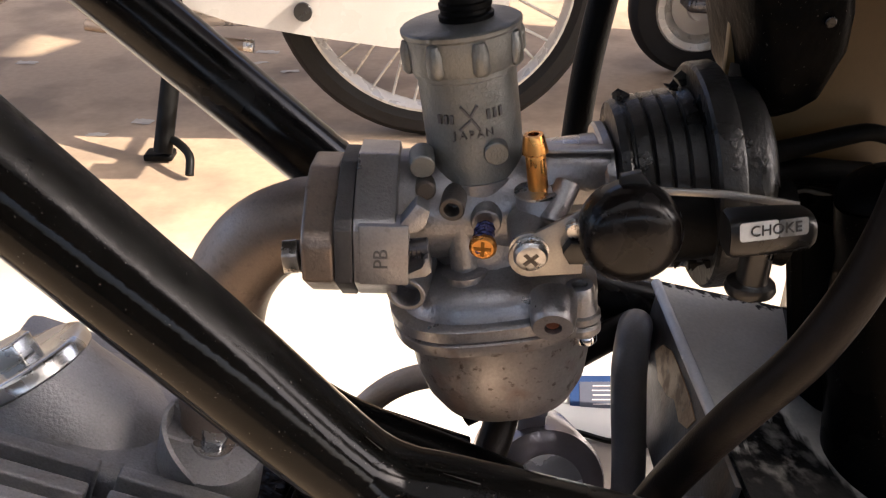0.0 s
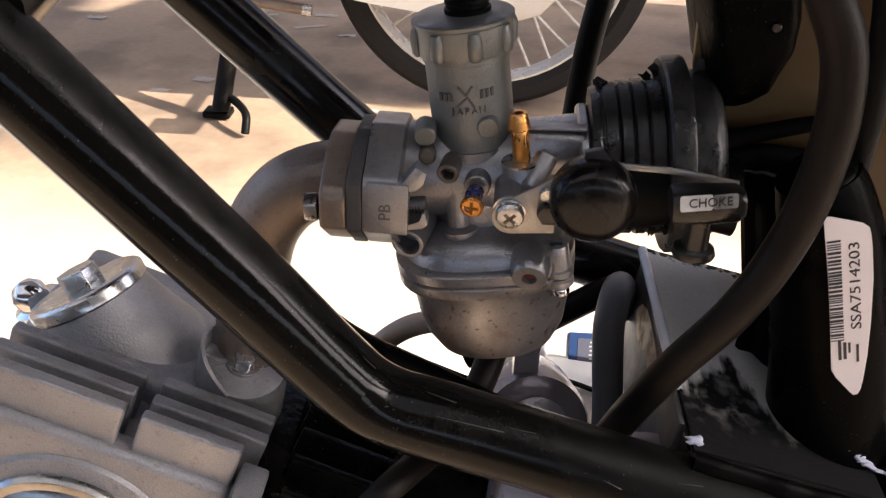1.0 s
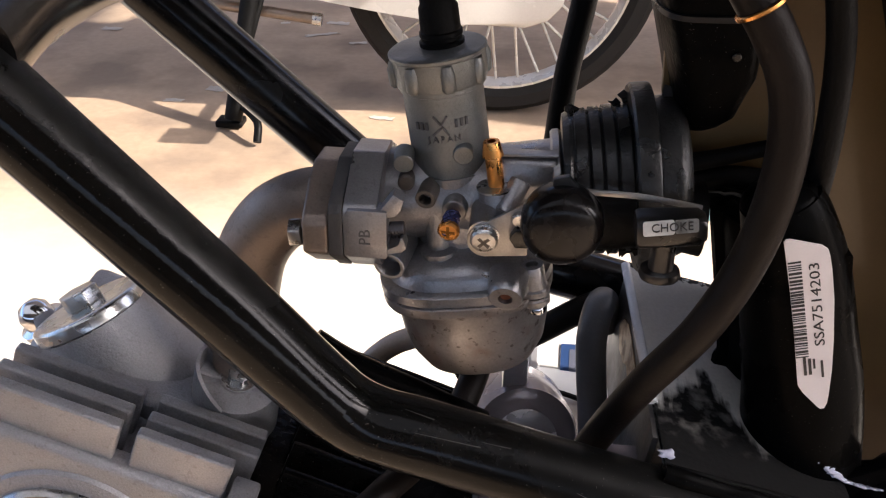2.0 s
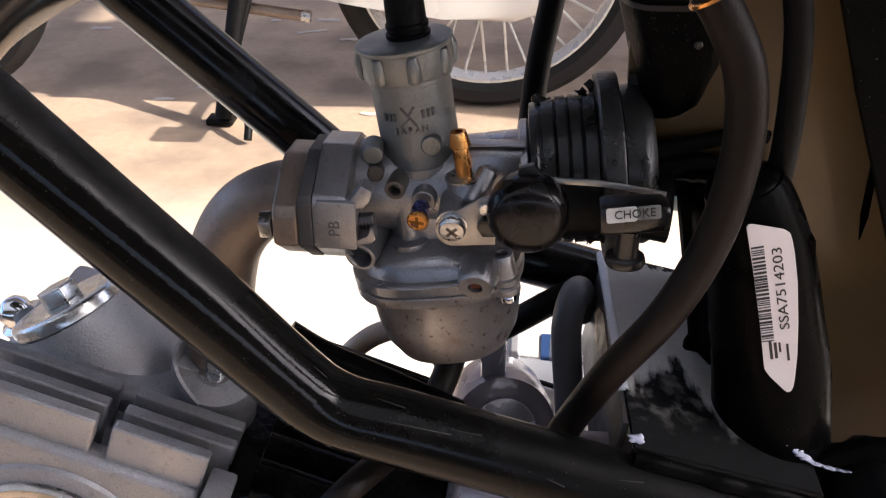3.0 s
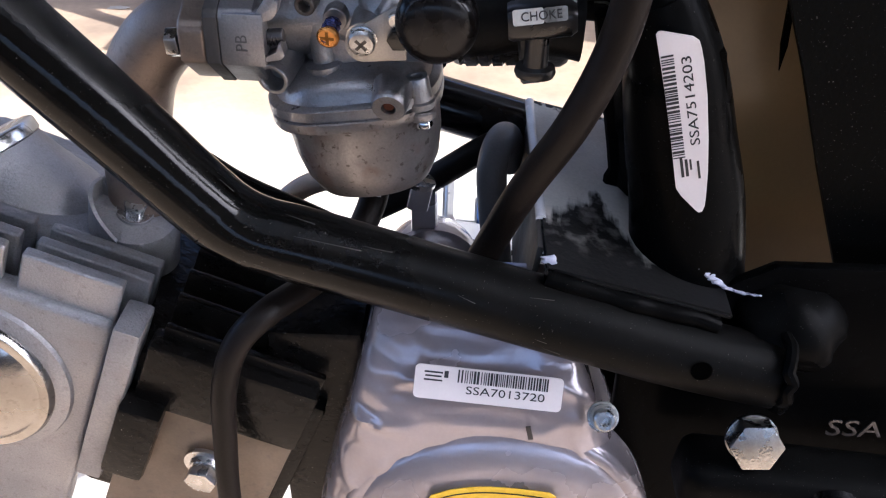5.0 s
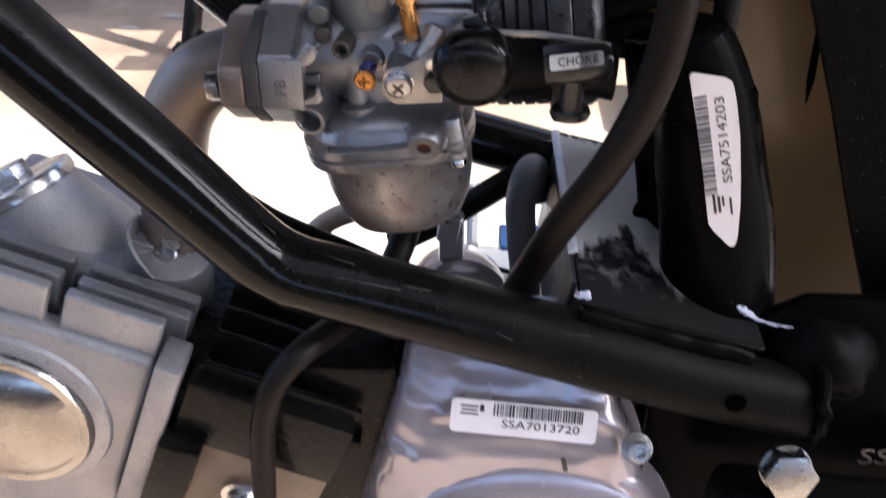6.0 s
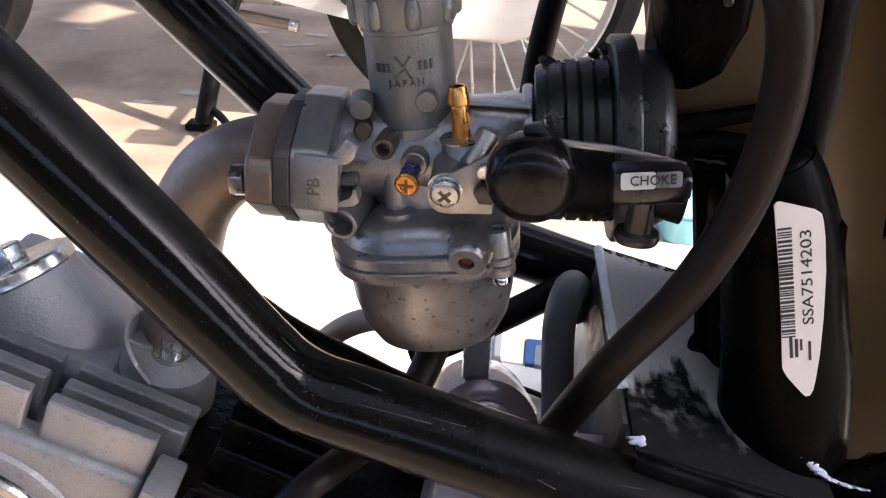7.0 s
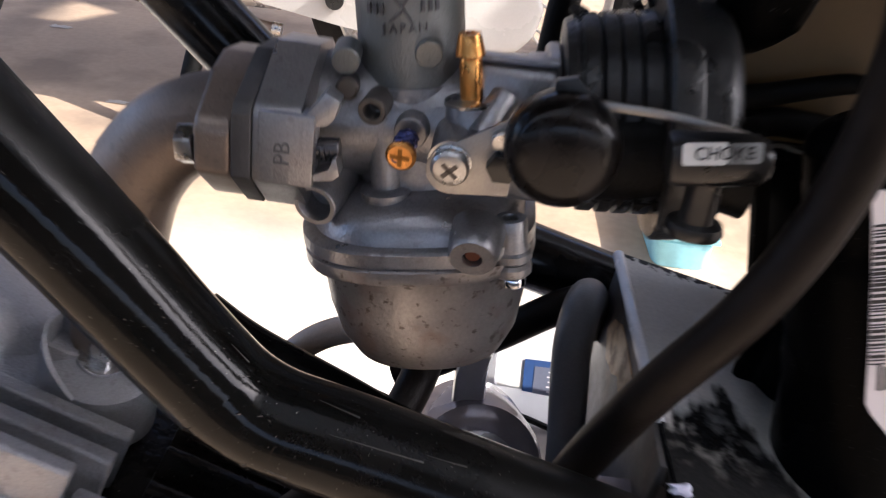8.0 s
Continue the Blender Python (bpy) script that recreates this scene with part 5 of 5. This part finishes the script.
part("border_line", sweep([y2 @ Vector((x, y - 0.0024, 0.0006)) for x, y in ((-0.0270, 0.0010), (-0.0200, 0.0042), (-0.0110, 0.0063), (-0.0020, 0.0071), (0.0090, 0.0068), (0.0200, 0.0058), (0.0255, 0.0050))], 0.0003, 6, 3), INK, lab3)

# ---- starter motor behind the tubes ----
st = thing("starter_motor", (0.07, 0.36, 0.42), "silver starter motor with a white and blue printed label", "starter motor")
SM = Matrix.Translation((0.092, 0.4206, 0.422)) @ Matrix.Rotation(radians(-32), 4, "X")
part("housing", rbox((0.104, 0.060, 0.072), SM, 0.008, 3), WHITE, st)
part("end_band", rbox((0.012, 0.064, 0.076), SM @ Matrix.Translation((-0.036, 0, 0)), 0.008, 3), SILVER, st, "silver end band")
part("lower_case", rbox((0.100, 0.046, 0.040), Matrix.Translation((0.096, 0.3850, 0.4115)) @ Matrix.Rotation(radians(3.5), 4, "Y"), 0.005, 3), WHITE, st)
part("seam", sweep([(0.040, 0.3640, 0.4390), (0.054, 0.3640, 0.4420), (0.075, 0.3630, 0.4368), (0.0955, 0.3620, 0.4312), (0.140, 0.3610, 0.4285)], 0.0016, 8, 4), RUBBER, st, "dark rubber seam")
sl = SM @ Matrix.Translation((-0.0010, -0.0303, 0.0)) @ Matrix.Rotation(radians(90), 4, "X")
printed = part("printed_label", prism(round_poly(0.036, 0.0210, 0.0006), 0.0006, sl, 0.0001, 1), BLUE, st, "blue printed label")
part("text_panel", prism(round_poly(0.029, 0.0150, 0.0004), 0.0003, sl @ Matrix.Translation((0.0020, -0.0004, 0.0005)), 0.0001, 1), mat("grey_blue_print", (0.13, 0.14, 0.19), 0.4, 0.0), printed)
part("print_lines", bars([(0.004 - 0.002 * (i % 2), 0.0048 - 0.0026 * i, 0.018 - 0.003 * (i % 2), 0.0007) for i in range(5)], sl @ Matrix.Translation((0, 0, 0.0009)), 0.0002), PAPER, printed)

# ---- rear parts ----
air = thing("air_box", (0.15, 0.30, 0.60), "black plastic air box with ribs", "air box")
AIRM = mat("wrinkled_black_plastic", (0.0022, 0.0022, 0.0022), 0.42, 0.0, (0.005, 0.0045, 0.004), 0.6, 40, 900, 0.2, 0.35, 75, spec=0.03, bump_dist=0.003, specks=0.5)
sides = ((0.645, 0.1090, 0.1135, 0.012), (0.6475, 0.1055, 0.1150, 0.020), (0.652, 0.1030, 0.1185, 0.028), (0.657, 0.1000, 0.1238, 0.032), (0.666, 0.0980, 0.1262, 0.035), (0.673, 0.0960, 0.1290, 0.036), (0.685, 0.0925, 0.1292, 0.036), (0.697, 0.0890, 0.1268, 0.036), (0.720, 0.0860, 0.1235, 0.036), (0.80, 0.080, 0.118, 0.034), (0.815, 0.088, 0.110, 0.028))
part("box", loft([ring((b - a) / 2, d, z, 4.0, 48, (a + b) / 2, 0.298) for z, a, b, d in sides]), AIRM, air)
part("seam", loft([ring(0.0186 + k, 0.0360 + k, z, 4.0, 48, 0.1079, 0.298) for z, k in ((0.6955, -0.001), (0.6960, 0.0012), (0.6980, 0.0012), (0.6985, -0.001))]), PLASTIC, air)
for x, z in ((0.1170, 0.708), (0.1165, 0.684)):
    part("screw", rod((x, 0.2660, z), (x, 0.2605, z - 0.0005), 0.0018, seg=12), PLASTIC, air)
hose("wire_sheath", [(0.1010, 0.2840, 0.6290), (0.1080, 0.2810, 0.6318), (0.1151, 0.2800, 0.6337), (0.1248, 0.2800, 0.6362), (0.1397, 0.2800, 0.6402), (0.1470, 0.2800, 0.6412), (0.1540, 0.2800, 0.6395)], (0.0044, 0.0028), RUBBER, "black taped wire sheath behind the boot", "cable")
hose("wire_sheath", [(0.1010, 0.2840, 0.6225), (0.1090, 0.2810, 0.6240), (0.1177, 0.2800, 0.6251), (0.1266, 0.2800, 0.6270), (0.1410, 0.2800, 0.6259), (0.1496, 0.2800, 0.6252)], 0.0046, RUBBER, "black taped wire sheath behind the boot", "cable")

hose("wire_sheath", [(0.1020, 0.2850, 0.6150), (0.1100, 0.2830, 0.6160), (0.1250, 0.2830, 0.6150), (0.1450, 0.2830, 0.6120)], 0.0050, RUBBER, "black taped wire sheath behind the boot", "cable")
part("frayed_strip", sweep([(0.1190, 0.279, 0.6200), (0.1235, 0.279, 0.6200), (0.1255, 0.279, 0.6192), (0.1290, 0.279, 0.6196), (0.1335, 0.279, 0.6184), (0.1400, 0.279, 0.6166)], (0.0005, 0.0010), 8, 5), mat("frayed_pale_tape", (0.22, 0.20, 0.16), 0.6, 0.0, (0.08, 0.07, 0.055), 0.8, 300), air, "frayed pale tape edge")
side = thing("side_panel", (0.27, 0.248, 0.48), "dull black plastic side panel with dust specks", "side panel")
part("panel", prism([(0.138, 0.76), (0.150, 0.727), (0.1669, 0.6827), (0.1706, 0.6726), (0.1796, 0.6513), (0.1870, 0.6335), (0.1921, 0.6213), (0.1983, 0.6064), (0.2155, 0.5607), (0.2329, 0.5173), (0.2450, 0.487), (0.40, 0.48), (0.40, 0.76)], 0.004, basis((0, 0.248, 0), (0, -1, 0)), 0.001), PANELM, side)
part("stay", rod((0.27, 0.249, 0.56), (0.27, 0.303, 0.56), 0.006), PLASTIC, side)
back = thing("rear_mudguard", (0.25, 0.285, 0.5), "brown plastic rear mudguard with dark stains", "mudguard")
part("guard", prism([(0.155, 0.46), (0.29, 0.46), (0.29, 0.80), (0.088, 0.80), (0.096, 0.66), (0.104, 0.630), (0.120, 0.615), (0.140, 0.605)], 0.004, basis((0, 0.305, 0), (0, -1, -0.02)), 0.001), GUARDM, back)
part("rolled_edge", sweep([(0.15, 0.303, 0.46), (0.29, 0.303, 0.46), (0.29, 0.303, 0.80)], 0.004, 10, 3), GLOSSY, back)
part("seam_strip", prism([(0.1960, 0.70), (0.1975, 0.70), (0.2050, 0.600), (0.2040, 0.588), (0.2020, 0.600)], 0.002, basis((0, 0.3005, 0), (0, -1, -0.02)), 0.0003), SATIN, back)
rg = random.Random(21)
for x, z, r in ((0.2065, 0.556, 0.0045), (0.2005, 0.5460, 0.0030), (0.1950, 0.5385, 0.0050), (0.2080, 0.540, 0.0035), (0.186, 0.532, 0.004), (0.2010, 0.5330, 0.0060)):
    blot = [(r * rg.uniform(0.5, 1.1) * math.cos(radians(30 * k)), 1.3 * r * rg.uniform(0.4, 1.1) * math.sin(radians(30 * k))) for k in range(12)]
    part("stain", prism(blot, 0.0004, basis((x, 0.3008, z), (0, -1, -0.02)), 0), SATIN, back, "dark stain")
cy = thing("plastic_box", (0.42, 1.50, 0.0), "small pale cyan plastic box on the floor", "box")
part("tub", loft([ring(0.05, 0.10, 0.001, 6, 24, 0.42, 1.50), ring(0.055, 0.105, 0.05, 6, 24, 0.42, 1.50), ring(0.05, 0.10, 0.056, 6, 24, 0.42, 1.50)]), CYAN, cy)
part("lid", rbox((0.116, 0.216, 0.008), Matrix.Translation((0.42, 1.50, 0.059)), 0.003), CYAN, cy)
mount = thing("engine_mount", (0.2, 0.19, 0.42), "black steel engine mount plate with a zinc hexagon bolt", "engine mount")
part("plate", prism([(0.140, 0.470), (0.155, 0.505), (0.20, 0.530), (0.40, 0.53), (0.40, 0.30), (0.150, 0.30), (0.140, 0.40)], 0.006, basis((0, 0.200, 0), (0, -1, 0.05)), 0.0015), SATIN, mount)
part("lug", rbox((0.16, 0.03, 0.028), Matrix.Translation((0.245, 0.184, 0.4350)) @ Matrix.Rotation(radians(6), 4, "Y"), 0.010, 4), PANELM, mount)
part("lug_eye", rod((0.2285, 0.173, 0.4370), (0.2285, 0.166, 0.4360), 0.014), PAINT, mount)
bm = lathe([(0.0112, 0), (0.0112, 0.0016), (0.0095, 0.002)], basis((0.1935, 0.185, 0.4655), (0, -0.93, 0.3)), 32)
part("mount_bolt", prism(hexagon(0.0116), 0.009, basis((0.1935, 0.184, 0.4658), (0, -0.93, 0.3), (1, 0, 0.05)), 0.001, bm=bm), DULLZINC, mount, "large zinc hexagon bolt")
lettering("raised_letter", "SSA", 0.013, basis((0.2400, 0.1935, 0.4640), (0, -1, 0.05)), DARKSTEEL, mount, 0.0006, width=0.024)
bm = lathe([(0.0068, 0), (0.0068, 0.0016), (0.0060, 0.0018), (0.0060, 0.0034), (0.0048, 0.0036), (0.0048, 0.0078), (0.0040, 0.0086), (0.0026, 0.0086), (0.0024, 0.0066)], basis((0.1310, 0.192, 0.4670), (0, -0.8, 0.5)), 24)
part("case_bolt", bm, DULLZINC, mount, "small zinc bolt")

# ---- the white motorcycle behind ----
wb = thing("white_motorcycle", (0.0, 1.93, 0.0), "parked white motorcycle with wire wheels and a side stand", "motorcycle")


def wheel(parent, c, r, w, spokes):
    c = Vector(c)
    m = basis(c, (0, 1, 0))
    pr = [(r - 0.062, -w * 0.35), (r - 0.045, -w / 2), (r - 0.020, -w / 2), (r - 0.005, -w * 0.3), (r, 0), (r - 0.005, w * 0.3), (r - 0.020, w / 2), (r - 0.045, w / 2), (r - 0.062, w * 0.35)]
    t = part("wheel", lathe([*pr, pr[0]], m, 64, cap=False), TYRE, parent, "black tyre on a wire-spoked rim")
    part("rim", lathe([(r - 0.060, -w * 0.36), (r - 0.066, -w * 0.36), (r - 0.075, -w * 0.1), (r - 0.075, w * 0.1), (r - 0.066, w * 0.36), (r - 0.060, w * 0.36), (r - 0.062, 0), (r - 0.060, -w * 0.36)], m, 64, cap=False), RIMM, t)
    part("hub", lathe([(0.03, -0.05), (0.055, -0.045), (0.055, -0.03), (0.03, -0.025), (0.03, 0.025), (0.055, 0.03), (0.055, 0.045), (0.03, 0.05)], m, 32), RIMM, t)
    for i in range(spokes):
        a = 2 * math.pi * i / spokes
        b = a + (0.45 if i % 2 else -0.45)
        s = 0.038 if (i // 2) % 2 else -0.038
        part("spoke", rod(m @ Vector((0.052 * math.cos(b), 0.052 * math.sin(b), s)), m @ Vector(((r - 0.072) * math.cos(a), (r - 0.072) * math.sin(a), 0)), 0.0034, seg=8), RIMM, t)
    return t


wheel(wb, (-0.011, 1.93, 0.362), 0.362, 0.090, 36)
part("chain_case", prism([(-0.62, 0.335), (-0.43, 0.284), (-0.27, 0.256), (-0.10, 0.232), (0.05, 0.226), (0.10, 0.242), (0.13, 0.275), (0.145, 0.33), (0.10, 0.42), (-0.62, 0.52)], 0.05, basis((0, 1.87, 0), (0, -1, 0)), 0.012, 3), CREAM, wb, "white enclosed chain case")
part("case_plug", rod((-0.284, 1.825, 0.308), (-0.284, 1.812, 0.308), 0.019), PLASTIC, wb)
part("side_stand", sweep([(-0.537, 1.844, 0.352), (-0.572, 1.780, 0.152), (-0.594, 1.740, 0.028)], 0.020, 14, 4), RUBBER, wb)
part("stand_spring", rod((-0.507, 1.864, 0.352), (-0.582, 1.750, 0.088), 0.008), RUBBER, wb)
part("stand_foot", rbox((0.062, 0.045, 0.016), Matrix.Translation((-0.609, 1.766, 0.012)), 0.006, 3), RUBBER, wb)
part("stand_lever", sweep([(-0.599, 1.766, 0.05), (-0.566, 1.742, 0.055), (-0.522, 1.686, 0.045), (-0.518, 1.656, 0.012)], 0.009, 10, 4), RUBBER, wb)
part("lower_engine", rbox((0.36, 0.22, 0.30), Matrix.Translation((-0.52, 2.00, 0.40)), 0.05, 3), SILVER, wb)
# Unseen arm and pad, placed to cast the patch of shade beside the stand.
part("shadow_arm", rod((-0.165, 1.60, 0.415), (-0.165, 1.93, 0.430), 0.012), PLASTIC, wb)
part("shadow_pad", rbox((0.105, 0.080, 0.014), Matrix.Translation((-0.165, 1.585, 0.420)), 0.004), PLASTIC, wb)
part("front_fender", rbox((0.10, 0.18, 0.45), Matrix.Translation((-0.90, 1.97, 0.62)) @ Matrix.Rotation(radians(-25), 4, "Y"), 0.04, 3), CREAM, wb)
part("upper_body", loft([ring(0.12, 0.10, -0.60, 2.6, 28, 0, 0), ring(0.17, 0.12, -0.45, 2.6, 28, -0.02, 0), ring(0.20, 0.13, -0.1, 2.6, 28, 0, 0), ring(0.19, 0.13, 0.35, 2.6, 28, 0.03, 0), ring(0.10, 0.09, 0.62, 2.4, 28, 0.08, 0)], Matrix.Translation((-0.15, 1.99, 0.70)) @ Matrix(((0, 0, 1, 0), (0, 1, 0, 0), (1, 0, 0, 0), (0, 0, 0, 1)))), CREAM, wb)
# Out of view, added and sized to shade the floor behind the wheel.
part("tail", loft([ring(0.12, 0.09, 0, 2.6, 28), ring(0.17, 0.13, 0.25, 2.8, 28, -0.02), ring(0.16, 0.13, 0.65, 2.8, 28, -0.08), ring(0.10, 0.10, 0.95, 2.6, 28, -0.12), ring(0.05, 0.05, 1.05, 2.4, 28, -0.14)], Matrix.Translation((0.05, 1.97, 0.80)) @ Matrix(((0, 0, 1, 0), (0, 1, 0, 0), (-1, 0, 0, 0), (0, 0, 0, 1)))), CREAM, wb, "unseen white tail and long seat, added to shade the floor")
part("exhaust_pipe", sweep([(-0.75, 1.85, 0.272), (-0.564, 1.85, 0.248), (-0.42, 1.85, 0.229)], 0.0125, 14, 4), MANIFOLD, wb)
part("pipe_tip", rod((-0.420, 1.85, 0.229), (-0.400, 1.85, 0.2265), 0.0145), ZINC, wb)
part("reflector", rbox((0.06, 0.012, 0.022), Matrix.Translation((-0.590, 1.83, 0.287)), 0.004), YELLOW, wb, "yellow reflector")
wheel(wb, (-1.36, 1.93, 0.335), 0.335, 0.085, 36)

wb2 = thing("second_motorcycle", (0.75, 2.5, 0.0), "parked scooter with a thick tyre on a white rim", "motorcycle")
w2 = basis((0.700, 2.40, 0.190), (0, -1, 0))
tyre = part("wheel", lathe([(0.122, -0.035), (0.140, -0.045), (0.172, -0.042), (0.187, -0.025), (0.190, 0.0), (0.187, 0.025), (0.172, 0.042), (0.140, 0.045), (0.122, 0.035), (0.122, -0.035)], w2, 56, cap=False), TYRE, wb2, "thick black tyre")
part("rim", lathe([(0.124, -0.03), (0.124, 0.034), (0.118, 0.040), (0.100, 0.036), (0.092, 0.020), (0.080, 0.012)], w2, 56), RIMM, tyre, "dished white rim")
part("brake_disc", lathe([(0.078, 0.010), (0.078, 0.026), (0.070, 0.030), (0.040, 0.030), (0.036, 0.045), (0.012, 0.050)], w2, 40), CREAM, tyre)
part("fork_cover", rbox((0.19, 0.10, 0.035), Matrix.Translation((0.735, 2.33, 0.205)) @ Matrix.Rotation(radians(4), 4, "Y"), 0.014, 3), DARKSTEEL, wb2, "dull grey fork cover")
part("stand_leg", lathe([(0.040, 0), (0.032, 0.006), (0.030, 0.10), (0.034, 0.125), (0.060, 0.140), (0.062, 0.158)], basis((0.765, 2.28, 0.0), (0, 0, 1)), 28), WHITE, wb2, "white stand with a wide top")
part("body_panel", rbox((0.9, 0.24, 0.36), Matrix.Translation((1.05, 2.55, 0.62)), 0.06, 3), CREAM, wb2)

# ---- litter on the floor ----
SCRAPM = mat("trodden_paper", (0.52, 0.47, 0.40), 0.7, 0.0, (0.36, 0.31, 0.25), 0.7, 25, 300, 0.2)
rl = random.Random(8)
for x, y, w, h in ((-0.519, 2.587, 0.075, 0.030), (-0.423, 2.396, 0.050, 0.020), (-0.680, 2.574, 0.030, 0.020), (-0.273, 1.840, 0.060, 0.018), (-0.797, 1.910, 0.050, 0.020), (-0.716, 1.995, 0.050, 0.035), (-1.191, 2.473, 0.060, 0.030), (-0.544, 2.468, 0.100, 0.020)):
    scrap = thing("paper_scrap", (x, y, 0.0), "crumpled pale paper scrap on the floor", "paper scrap", "litter on the floor")
    bm = bmesh.new()
    bmesh.ops.create_grid(bm, x_segments=6, y_segments=4, size=0.5)
    for v in bm.verts:
        v.co = (v.co.x * w * rl.uniform(0.8, 1.1), v.co.y * h * rl.uniform(0.8, 1.1), rl.uniform(0.0010, 0.0035))
    bmesh.ops.solidify(bm, geom=bm.faces[:], thickness=0.0006)
    bmesh.ops.transform(bm, matrix=Matrix.Translation((x, y, 0)) @ Matrix.Rotation(rl.uniform(-0.5, 0.5), 4, "Z"), verts=bm.verts)
    part("sheet", bm, SCRAPM, scrap)
